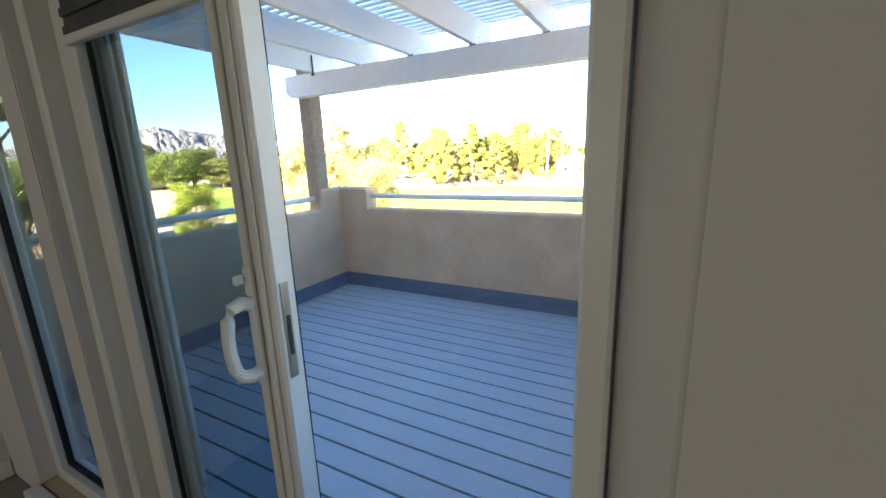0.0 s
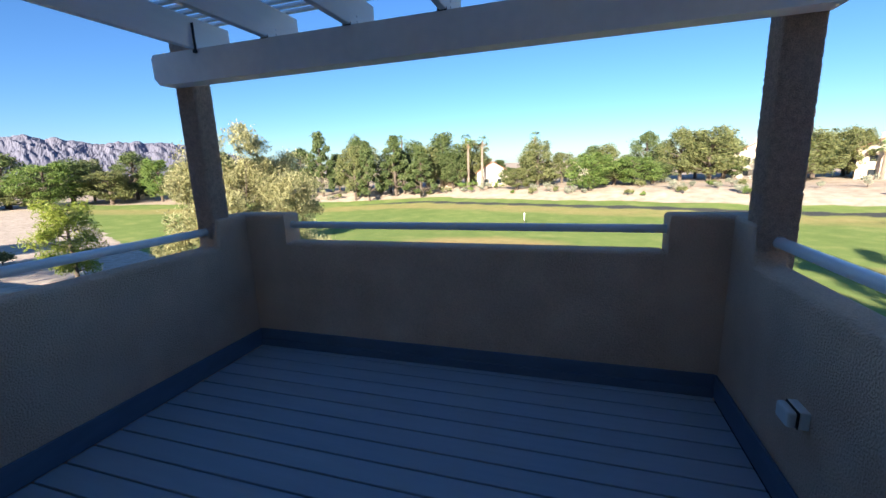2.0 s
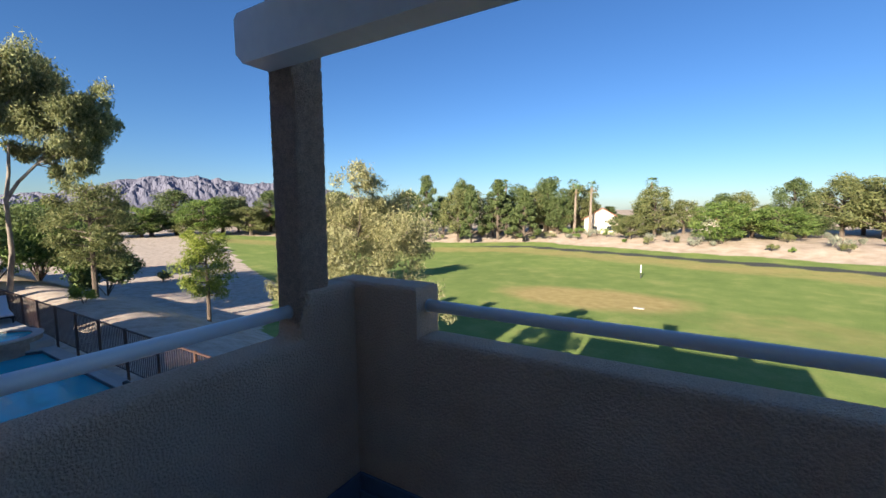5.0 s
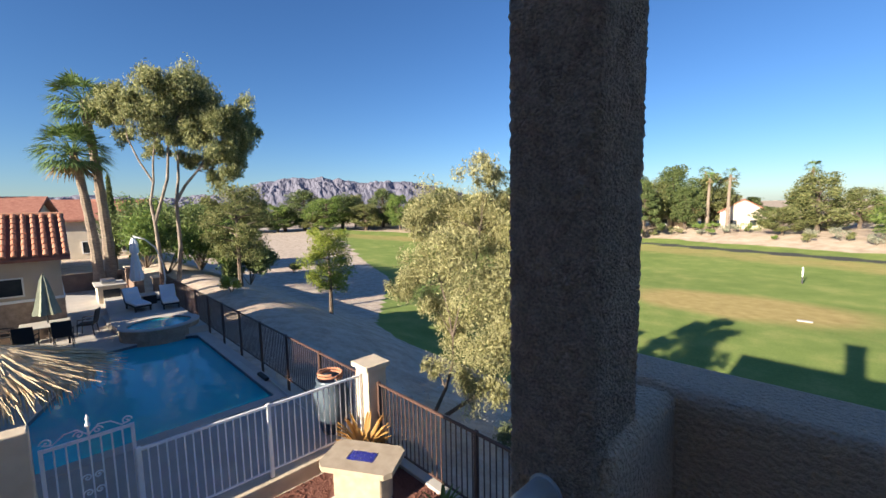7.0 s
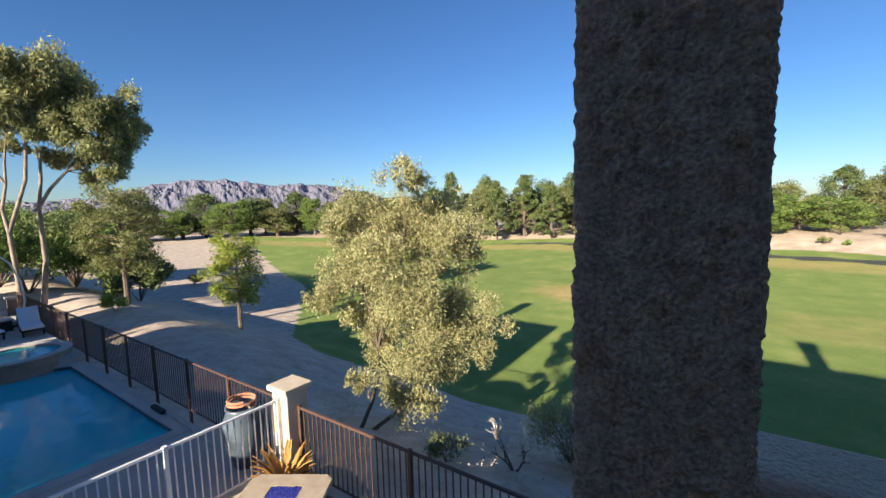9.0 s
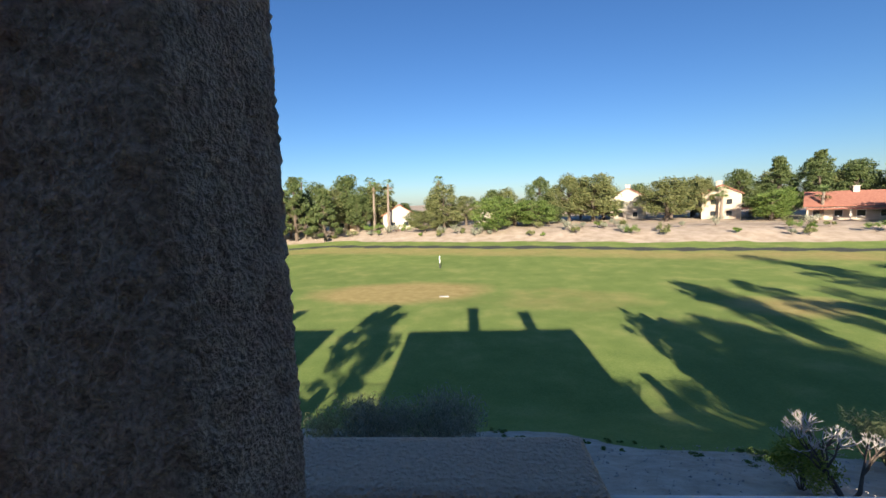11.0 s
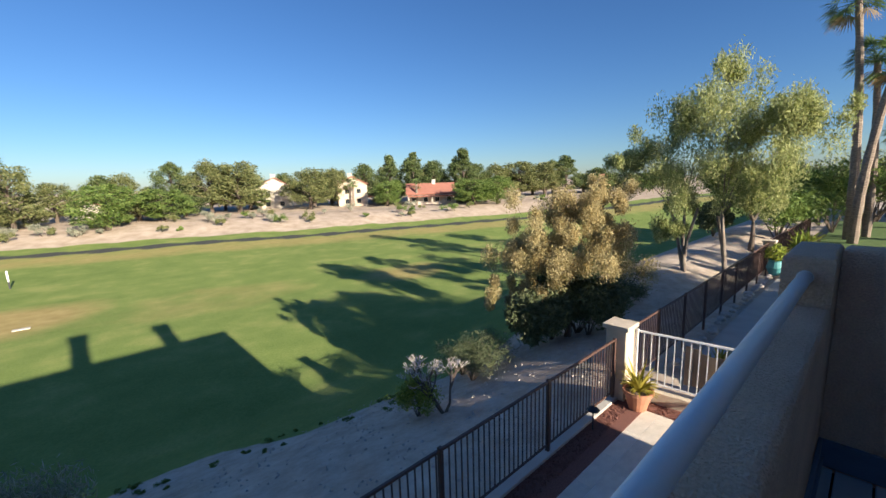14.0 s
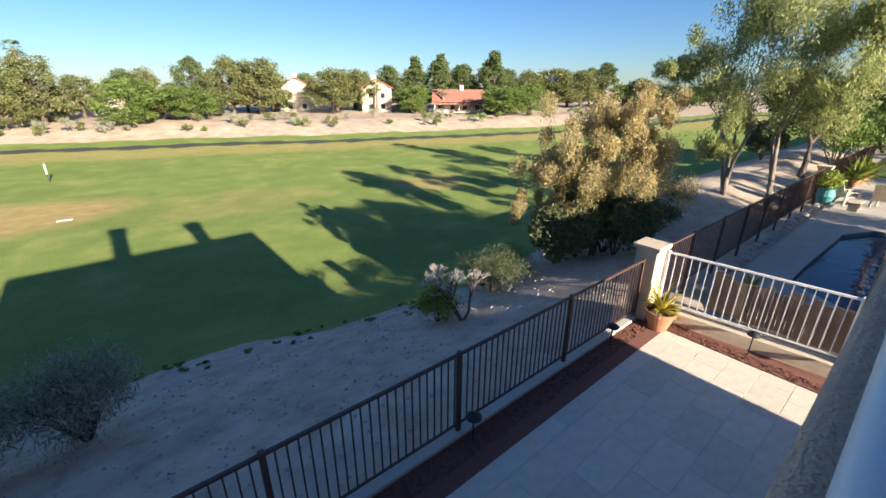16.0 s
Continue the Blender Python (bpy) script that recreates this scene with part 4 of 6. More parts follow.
def bmesh_frame_x(x0, x1, y0, y1, z0, z1, w):
    bm = bmesh.new()
    box(bm, x0, y0, z0, x1, y0 + w, z1)
    box(bm, x0, y1 - w, z0, x1, y1, z1)
    box(bm, x0, y0 + w, z0, x1, y1 - w, z0 + w)
    box(bm, x0, y0 + w, z1 - w, x1, y1 - w, z1)
    return bm


casita()


def patio_umbrella(x, y):
    t = thing("patio_umbrella", (x, y, YARD), "closed sage-green patio umbrella over the dining table", "umbrella")
    part("pole", tube(bmesh.new(), [(x, y, YARD), (x, y, -0.55)], 0.022, 8), wicker, t)
    bm = bmesh.new()
    rows = []
    for z, r in ((-0.6, 0.03), (-0.8, 0.10), (-1.2, 0.17), (-1.7, 0.26), (-2.0, 0.33)):
        rows.append([bm.verts.new((x + r * (1 + 0.3 * (k % 2)) * math.cos(k * math.pi / 8), y + r * (1 + 0.3 * (k % 2)) * math.sin(k * math.pi / 8), z)) for k in range(16)])
    for a, b in zip(rows, rows[1:]):
        for k in range(16):
            bm.faces.new((a[k], a[(k + 1) % 16], b[(k + 1) % 16], b[k]))
    part("canopy", bm, fabric_sage, t)
    part("finial", lathe(bmesh.new(), (x, y, -0.6), [(0.02, 0), (0.035, 0.03), (0.005, 0.09)], 8), wicker, t)


patio_umbrella(-20.0, -1.15)


def dining():
    t = thing("dining_table", (-19.9, -1.15, YARD), "dark patio dining table beside the pool house", "table")
    part("tabletop", boxed(-20.5, -1.9, YARD + 0.70, -19.3, -0.55, YARD + 0.74, bevel=0.01), concrete, t)
    for x in (-20.4, -19.4):
        for y in (-1.8, -0.65):
            part("leg", boxed(x - 0.03, y - 0.03, YARD, x + 0.03, y + 0.03, YARD + 0.699), wicker, t)
    c = thing("dining_chair", (0, 0, 0), "black woven patio dining chair", "chair", "chairs round the patio table")
    part("seat", boxed(-0.26, -0.26, 0.40, 0.26, 0.26, 0.46, bevel=0.02), wicker, c)
    bm = bmesh.new()
    box(bm, -0.26, 0.0, 0.0, 0.26, 0.04, 0.55, 0.015)
    bm.transform(pose(0, 0.24, 0.46, -12))
    part("backrest", bm, wicker, c)
    for x in (-0.23, 0.23):
        for y in (-0.22, 0.22):
            part("leg", tube(bmesh.new(), [(x, y, 0.4), (x * 1.12, y * 1.2, 0)], 0.018, 6), wicker, c)
        part("armrest", tube(bmesh.new(), [(x * 1.1, 0.22, 0.66), (x * 1.15, -0.2, 0.64), (x * 1.1, -0.22, 0.42)], 0.02, 6), wicker, c)
    c.matrix_basis = pose(-20.3, -0.1, YARD, 0, 0, -20)
    for x, y, r in ((-19.0, -0.8, -95), (-18.9, -1.7, -100), (-20.4, -2.3, 170), (-21.0, -1.2, 90)):
        copy_thing(c, pose(x, y, YARD, 0, 0, r))


dining()

t = thing("barbecue_island", (-27.6, 1.4, YARD), "stuccoed outdoor barbecue counter with a steel grill", "barbecue")
part("counter", boxed(-28.6, 0.7, YARD, -26.9, 1.8, YARD + 0.85), column_stucco, t)
part("worktop", boxed(-28.7, 0.6, YARD + 0.851, -26.8, 1.9, YARD + 0.92, bevel=0.01), concrete, t)
part("grill", boxed(-28.2, 0.9, YARD + 0.921, -27.3, 1.5, YARD + 1.15, bevel=0.06), steel, t)
# Dark panel on the solid counter face: the recess's shade given as colour.
part("opening", boxed(-26.899, 0.9, YARD + 0.2, -26.885, 1.6, YARD + 0.7), window_dark, t)
bm = bmesh.new()
box(bm, -34, -3.0, YARD - 0.3, -33.8, 2.6, YARD + 0.9)
box(bm, -33.8, 2.4, YARD - 0.3, -27.6, 2.6, YARD + 0.62)
single("wall_yard", bm, block_wall, "low brown block garden wall behind the pool", "wall", kind="structure")
for x, y, h in ((-27.5, 2.5, 1.35), (-31, 2.5, 1.3), (-27.6, 3.35, 0.95)):
    g = thing("gate_pier", (x, y, YARD), "square brown stucco garden pier", "pier", "garden piers")
    part("shaft", boxed(x - 0.2, y - 0.2, YARD - 0.3, x + 0.2, y + 0.2, YARD + h), block_wall, g)
    part("cap", boxed(x - 0.26, y - 0.26, YARD + h + 0.001, x + 0.26, y + 0.26, YARD + h + 0.09, bevel=0.01), column_stucco, g)


def thatched_umbrella(x, y, top, edge, r):
    t = thing("thatched_umbrella", (x, y, YARD), "round palm-thatch umbrella with ragged straw fringe", "umbrella")
    part("pole", tube(bmesh.new(), [(x, y, YARD), (x, y, top - 0.05)], 0.06, 10), bark, t)
    part("canopy", lathe(bmesh.new(), (x, y, 0), [(r, edge), (r * 0.98, edge + 0.06), (r * 0.5, (edge + top) / 2 + 0.05), (0.04, top)], 40), thatch, t)
    rng = random.Random(4)
    for rows, n, z0, name in ((0, 1500, 0, "straw"), (1, 700, 0, "fringe")):
        bm = bmesh.new()
        for i in range(n):
            a = rng.random() * 2 * math.pi
            if rows:
                r0 = r * (0.93 + 0.08 * rng.random())
                p = Vector((x + r0 * math.cos(a), y + r0 * math.sin(a), edge + 0.04))
                d = Vector((0.1 * math.cos(a) + 0.12 * (rng.random() - 0.5), 0.1 * math.sin(a) + 0.12 * (rng.random() - 0.5), -1)) * (0.22 + 0.22 * rng.random())
            else:
                f = 0.15 + 0.9 * math.sqrt(rng.random())
                p = Vector((x + r * f * 0.95 * math.cos(a), y + r * f * 0.95 * math.sin(a), top + (edge - top) * f + 0.07))
                d = Vector((math.cos(a + 0.35 * (rng.random() - 0.5)), math.sin(a + 0.35 * (rng.random() - 0.5)), (edge - top) / r + 0.25 * (rng.random() - 0.35))) * (0.25 + 0.35 * rng.random())
            w = d.cross(Vector((rng.random() - 0.5, rng.random() - 0.5, 0.4))).normalized() * 0.012
            vs = [bm.verts.new(q) for q in (p - w, p + w, p + d + w * 0.3, p + d - w * 0.3)]
            bm.faces.new(vs)
        tagged(part(name, bm, thatch, t), kind="stuff")


thatched_umbrella(-8.65, -1.75, -0.38, -0.88, 1.2)

# ---- fences ----
picket_long = finish("picket", boxed(-0.008, -0.008, 0, 0.008, 0.008, 1.16), brown_metal)
picket_white = finish("picket", boxed(-0.009, -0.009, 0, 0.009, 0.009, 1.0), white_paint)


def fence(a, b, z0, h, mat, picket, label, posts=2.3, step=0.112, name="fence", single_pickets=True, far=None, post_w=0.03):
    a, b = Vector((*a, z0)), Vector((*b, z0))
    L = (b - a).length
    d = (b - a) / L
    t = thing(name, a, label, "fence", "garden fences")
    turn = math.atan2(d.y, d.x)

    def bar(n, p, q, w, zz0, zz1, m=mat):
        bm = bmesh.new()
        box(bm, 0, -w, 0, (q - p).length, w, zz1 - zz0, 0.004, 1)
        bm.transform(Matrix.Translation((*p.xy, z0 + zz0)) @ pose(0, 0, 0, 0, 0, math.degrees(turn)))
        part(n, bm, m, t)

    bar("top_rail", a, b, 0.02, h - 0.04, h)
    bar("bottom_rail", a, b, 0.015, 0.10, 0.13)
    n = max(1, round(L / posts))
    for i in range(n + 1):
        p = a + d * (L * i / n)
        part("post", boxed(p.x - post_w, p.y - post_w, z0 - 0.25, p.x + post_w, p.y + post_w, z0 + h + 0.02, bevel=0.004, segments=1), mat, t)
    m = int(L / step)
    hh = picket.vertices
    tall = max(v.co.z for v in hh)
    joined = bmesh.new()
    for i in range(1, m):
        p = a + d * (L * i / m)
        if single_pickets:
            piece("picket", picket, t, (p.x, p.y, z0 + 0.13), (0, 0, turn), (1, 1, (h - 0.17) / tall))
        else:
            box(joined, p.x - 0.008, p.y - 0.008, z0 + 0.13, p.x + 0.008, p.y + 0.008, z0 + h - 0.04)
    if single_pickets:
        joined.free()
    else:
        tagged(part("pickets", joined, mat, t), kind="stuff")
    return t


fence((-5.95, FENCE), (8.65, FENCE), YARD + 0.06, 1.27, brown_metal, picket_long, "brown-black metal picket fence along the dirt edge", posts=2.4)
fence((-6.5, FENCE + 0.02), (-26.6, FENCE + 0.02), YARD + 0.02, 1.32, brown_metal, picket_long, "brown-black metal picket fence behind the pool", posts=1.9)
fence((9.2, FENCE), (24.6, FENCE - 0.05), YARD + 0.02, 1.35, brown_metal, picket_long, "brown metal picket fence beside the dark pool", posts=1.9)
fence((25.2, FENCE - 0.05), (38.0, FENCE - 0.3), YARD + 0.1, 1.4, brown_metal, picket_long, "brown metal picket fence farther along", single_pickets=False)
fence((-6.3, -0.27), (-6.2, 3.1), YARD + 0.28, 1.22, white_paint, picket_white, "white metal picket fence above a curb", posts=1.5, step=0.105, name="white_fence")
fence((9.15, 3.1), (9.75, -2.5), YARD + 0.26, 1.2, white_paint, picket_white, "white metal picket fence above a curb", posts=2.9, step=0.14, name="white_fence")


def kerb(name, x0, y0, x1, y1, z1, material, label):
    return single(name, boxed(x0, y0, YARD - 0.3, x1, y1, z1, bevel=0.01, segments=1), material, label, "kerb", kind="structure")


kerb("trim", -6.0, FENCE - 0.09, 8.7, FENCE + 0.09, YARD + 0.06, concrete, "pale concrete fence kerb")
kerb("trim", -6.40, -2.9, -6.12, 3.1, YARD + 0.27, column_stucco, "tan stucco kerb under the white fence")
bm = prism(bmesh.new(), [(9.02, 3.1), (9.30, 3.1), (9.92, -2.6), (9.64, -2.6)], YARD - 0.3, YARD + 0.25)
single("trim", bm, column_stucco, "tan stucco kerb under the white fence", "kerb", kind="structure")


def column(x, y, top, label):
    t = thing("fence_column", (x, y, YARD), label, "column", "fence columns")
    part("shaft", boxed(x - 0.21, y - 0.21, YARD - 0.3, x + 0.21, y + 0.21, top - 0.1, bevel=0.015), column_stucco, t)
    part("cap", boxed(x - 0.27, y - 0.27, top - 0.099, x + 0.27, y + 0.27, top, bevel=0.015), column_stucco, t)


column(-6.2, FENCE, -1.38, "square cream stucco fence column with a flat cap")
column(8.92, FENCE, -1.46, "square cream stucco fence column with a flat cap")
column(24.9, FENCE - 0.05, -1.62, "square cream stucco fence column far along the fence")

# stub wall and scrolled gate beside the pool
bm = boxed(-6.45, -2.9, YARD - 0.2, -6.2, -1.24, -0.90, bevel=0.02)
single("wall_stub", bm, column_stucco, "rough pale stucco garden wall beside the gate", "wall", kind="structure")


def gate():
    y0, y1, x, zt = -1.17, -0.30, -6.33, -1.22
    t = thing("gate", (x, y0, YARD), "white metal garden gate with scrolled top", "gate")
    for y in (y0, y1):
        part("stile", boxed(x - 0.02, y - 0.02, YARD + 0.05, x + 0.02, y + 0.02, zt), white_paint, t)
    for z in (YARD + 0.1, zt - 0.04):
        part("crossbar", boxed(x - 0.018, y0 + 0.021, z, x + 0.018, y1 - 0.021, z + 0.036), white_paint, t)
    me = finish("bar", boxed(-0.009, -0.009, 0, 0.009, 0.009, zt - 0.041 - YARD - 0.137), white_paint)
    for i in range(1, 8):
        piece("bar", me, t, (x, y0 + (y1 - y0) * i / 8, YARD + 0.137))
    ym = (y0 + y1) / 2

    def scroll(cy, cz, s, r0, turns, up):
        pts = [Vector((x, cy + s * r0 * (1 - k / 30) * math.cos(turns * 2 * math.pi * k / 30), cz + up * r0 * (1 - k / 30) * math.sin(turns * 2 * math.pi * k / 30))) for k in range(29)]
        part("scroll", tube(bmesh.new(), pts, 0.009, 6), white_paint, t)

    for s in (-1, 1):
        part("scroll", tube(bmesh.new(), [(x, ym, zt + 0.02), (x, ym + s * 0.1, zt + 0.12), (x, ym + s * 0.22, zt + 0.11), (x, ym + s * 0.33, zt + 0.02), (x, ym + s * 0.42, zt + 0.05)], 0.009, 6), white_paint, t)
        scroll(ym + s * 0.38, zt + 0.06, s, 0.06, 1.4, 1)
        scroll(ym + s * 0.09, zt + 0.05, s, 0.05, 1.4, 1)
        for z in (-1.75, -1.95, -2.15):
            scroll(ym + s * 0.055, z, s, 0.05, 1.5, 1)
    part("finial", lathe(bmesh.new(), (x, ym, zt), [(0.012, 0), (0.012, 0.1), (0.03, 0.14), (0.012, 0.2), (0.022, 0.23), (0.003, 0.29)], 8), white_paint, t)


gate()

# Unseen walls added as sun blockers, heights set by where the yard is shaded.
single("wall_pool_shade", boxed(-10.14, -4.1, YARD - 0.2, -6.55, -3.9, -0.35), house_stucco, "unseen tan wall added to shade the pool deck", "wall", kind="structure")
single("wall_yard_shade", boxed(-6.549, -4.1, YARD - 0.2, -4.21, -3.9, -1.2), house_stucco, "unseen low tan wall added to shade the side yard", "wall", kind="structure")

# ---- near patio, left: gravel bed, fire table, urn, plant ----
def gravel(name, x0, x1, y0, y1, n, seed, skew=0.0, material=None, label="loose red-brown lava gravel", floor_at=None, big=1.0):
    rng = np.random.default_rng(seed)
    base = np.array([(1, 0, 0), (-0.5, 0.85, 0), (-0.5, -0.85, 0), (0, 0, 0.9), (0, 0, -0.6)])
    tri = np.array([(0, 1, 3), (1, 2, 3), (2, 0, 3), (1, 0, 4), (2, 1, 4), (0, 2, 4)])
    px, py = x0 + (x1 - x0) * rng.random(n), y0 + (y1 - y0) * rng.random(n)
    px = px + skew * (py - y0)
    s, a = big * (0.010 + 0.014 * rng.random(n) ** 3 * (1 if big == 1.0 else 4)), rng.random(n) * 6.28
    v = base[None] * s[:, None, None]
    ca, sa = np.cos(a)[:, None], np.sin(a)[:, None]
    vx, vy = v[:, :, 0] * ca - v[:, :, 1] * sa, v[:, :, 0] * sa + v[:, :, 1] * ca
    vv = np.stack([vx + px[:, None], vy + py[:, None], v[:, :, 2] + (np.array([floor_at(p, q) for p, q in zip(px, py)])[:, None] if floor_at else YARD + 0.012 + 0.006 * rng.random(n)[:, None])], 2).reshape(-1, 3)
    ff = (tri[None] + 5 * np.arange(n)[:, None, None]).reshape(-1, 3)
    me = bpy.data.meshes.new(name)
    me.from_pydata(vv.tolist(), [], ff.tolist())
    me.materials.append(material or gravel_mat)
    tagged(new(name, me), label, "gravel", kind="stuff")


bm = bmesh.new()
box(bm, -6.1, 2.72, YARD - 0.2, 8.72, FENCE - 0.09, YARD + 0.004)
box(bm, -6.1, -2.5, YARD - 0.2, -5.45, 2.715, YARD + 0.005)
prism(bm, [(8.73, FENCE - 0.09), (9.03, FENCE - 0.09), (9.63, -2.6), (8.73, -2.6)], YARD - 0.2, YARD + 0.0035)
single("ground_bed", bm, gravel_mat, "red-brown gravel planting bed", "ground", kind="structure")
gravel("gravel", -6.1, 8.7, 2.93, FENCE - 0.1, 5200, 1)
gravel("gravel", 8.74, 9.0, -2.4, 3.2, 1500, 2)
gravel("gravel", -6.1, -5.5, -1.5, 2.9, 2200, 3)

gravel("pebbles", -12, 16, 3.6, 11.5, 5200, 9, material=rock_mat, label="scattered pale pebbles on the dirt bank", floor_at=land, big=0.9)

t = thing("fire_table", (-5.0, 2.45, YARD), "tan stone fire-pit table with blue fire glass", "fire table")
def turned(points, a=radians(32), c=(-5.02, 2.36)):
    return [(c[0] + x * math.cos(a) - y * math.sin(a), c[1] + x * math.sin(a) + y * math.cos(a)) for x, y in points]


def clipped(w, d, k):
    return [(w, -d + k), (w, d - k), (w - k, d), (-w + k, d), (-w, d - k), (-w, -d + k), (-w + k, -d), (w - k, -d)]


part("pedestal", prism(bmesh.new(), turned(clipped(0.40, 0.24, 0.02)), YARD, -2.42), tan_stone, t)
part("tabletop", ring(bmesh.new(), turned(clipped(0.60, 0.38, 0.10)), turned(clipped(0.23, 0.13, 0.02)), -2.42, -2.335), tan_stone, t)
part("fire_bowl", prism(bmesh.new(), turned(clipped(0.229, 0.129, 0.02)), -2.41, -2.36), steel, t)
bm = bmesh.new()
rng = random.Random(17)
for k in range(420):
    px, py = turned([(rng.uniform(-0.21, 0.21), rng.uniform(-0.11, 0.11))])[0]
    bmesh.ops.create_icosphere(bm, subdivisions=1, radius=0.012, matrix=pose(px, py, -2.352 + rng.uniform(0, 0.018), rng.uniform(0, 180), rng.uniform(0, 180), 0) @ Matrix.Diagonal((1.3, 1, 0.7, 1)))
tagged(part("fire_glass", bm, glass_bead, t, "dark blue glass chips"), kind="stuff")


def spiky(name, at, r, n, mat, label, pot=None, upright=0.5, category="plant"):
    t = thing(name, at, label, category)
    z = at[2]
    if pot:
        part("pot", lathe(bmesh.new(), at, [(pot * 0.62, 0), (pot * 0.98, pot * 1.25), (pot * 1.08, pot * 1.26), (pot * 1.08, pot * 1.5), (pot * 0.96, pot * 1.5), (pot * 0.9, pot * 1.3)], 20), terracotta, t, "round terracotta pot", smooth=False)
        z += pot * 1.32
        part("soil", lathe(bmesh.new(), (at[0], at[1], z - 0.02), [(pot * 0.93, 0), (pot * 0.9, 0.015)], 16), bark, t)
    rng = random.Random(int(r * 1000) + n)
    bm = bmesh.new()
    for i in range(n):
        a, u = rng.random() * 6.283, upright * (0.25 + 0.9 * rng.random())
        d = Vector((math.cos(a), math.sin(a), 0))
        side = Vector((-d.y, d.x, 0)) * r * 0.075
        pts = [(f, Vector((at[0], at[1], z)) + d * r * f * (1 - 0.25 * u) + Vector((0, 0, r * (u * 1.6 * f - 0.55 * f * f)))) for f in (0.02, 0.35, 0.7, 1.0)]
        last = None
        for f, p in pts:
            w = side * (1.05 - f) * (1.4 if f < 0.3 else 1.7)
            row = (bm.verts.new(p - w), bm.verts.new(p + Vector((0, 0, -r * 0.03))), bm.verts.new(p + w))
            if last:
                bm.faces.new((last[0], last[1], row[1], row[0]))
                bm.faces.new((last[1], last[2], row[2], row[1]))
            last = row
    part("foliage", bm, mat, t)
    return t


spiky("agave", (-5.75, 2.85, YARD + 0.22), 0.6, 90, leaf_dry, "dry orange-yellow spiky agave beside the fire table", upright=0.9)
spiky("potted_plant", (8.66, 2.84, YARD + 0.012), 0.42, 46, leaf_yellow, "yellow-green spiky succulent in a terracotta pot", pot=0.27, upright=1.1, category="potted plant")

t = thing("urn", (-7.25, 3.05, YARD), "tall grey-blue glazed urn with a terracotta rim", "urn")
part("body", lathe(bmesh.new(), (-7.25, 3.05, YARD), [(0.2, 0), (0.33, 0.45), (0.36, 0.85), (0.27, 1.08), (0.30, 1.14), (0.25, 1.14), (0.22, 1.0)], 20), urn_glaze, t, smooth=True)
# Terracotta rim of the urn, built as a wound tube.
part("rim_coil", tube(bmesh.new(), [(-7.25 + 0.24 * math.cos(a), 3.05 + 0.24 * math.sin(a), YARD + 1.17 + 0.004 * k) for k, a in enumerate([0.42 * k for k in range(30)])], 0.025, 6), terracotta, t)
t = thing("pool_brush", (-11.0, 3.1, YARD), "black pool brush on a pole lying on the deck", "pool brush")
part("head", boxed(-11.35, 2.98, YARD + 0.015, -10.75, 3.1, YARD + 0.10, bevel=0.02), black_metal, t)
part("pole", tube(bmesh.new(), [(-11.0, 3.08, YARD + 0.06), (-8.4, 3.02, YARD + 0.03)], 0.013, 8), steel, t)


def path_light(x, y, label="black mushroom-shaped path light in the gravel"):
    t = thing("path_light", (x, y, YARD), label, "garden light", "path lights")
    part("stake", tube(bmesh.new(), [(x, y, YARD), (x, y, YARD + 0.42)], 0.012, 8), black_metal, t)
    part("shade", lathe(bmesh.new(), (x, y, YARD + 0.40), [(0.10, 0), (0.115, 0.02), (0.075, 0.06), (0.02, 0.09)], 16), black_metal, t)


for x, y in ((3.85, 3.12), (7.35, 3.12), (9.05, 1.4), (-3.3, 3.05), (9.2, 0.1)):
    path_light(x, y)
spiky("shrub", (-3.9, 3.0, YARD), 0.4, 60, leaf_green, "small green shrub at the foot of the fence", upright=0.8)
spiky("shrub", (-5.4, 3.05, YARD), 0.3, 40, leaf_green, "small green plant at the foot of the column", upright=0.8)

# ---- the yard next door, right ----
t = thing("board_fence", (11.4, 0, YARD), "low weathered grey-brown board fence by the dark pool", "fence")
rngb = random.Random(8)
plank = finish("plank", boxed(-0.008, -0.07, 0, 0.008, 0.07, 0.85, bevel=0.003, segments=1), shade("weathered_board", (0.15, 0.11, 0.08), (0.27, 0.21, 0.16), 5, 0.95, 0.5, 40, depth=0.006, random_mix=0.3, stretch=(3, 3, 0.6)))
for i in range(40):
    piece("plank", plank, t, (10.55 + 0.05 * math.sin(i), 2.5 - 0.15 * i, YARD - 0.1), (0, 0, 0.05 * rngb.random()), (1, 1, 0.9 + 0.2 * rngb.random()))
rng = random.Random(12)
for i in range(26):
    x, y = 11.2 + 0.55 * i + rng.random() * 0.3, 2.9 + 0.12 * rng.random()
    bm = bmesh.new()
    bmesh.ops.create_icosphere(bm, subdivisions=1, radius=0.1 + 0.1 * rng.random())
    for v in bm.verts:
        v.co = Vector((v.co.x * 1.2, v.co.y, v.co.z * 0.65)) * (1 + 0.25 * noise.noise(v.co * 9 + Vector((i, 0, 0)))) + Vector((x, y, YARD + 0.05))
    single("rock", bm, rock_mat, "pale rounded border rock beside the pool", "rock", "border rocks")


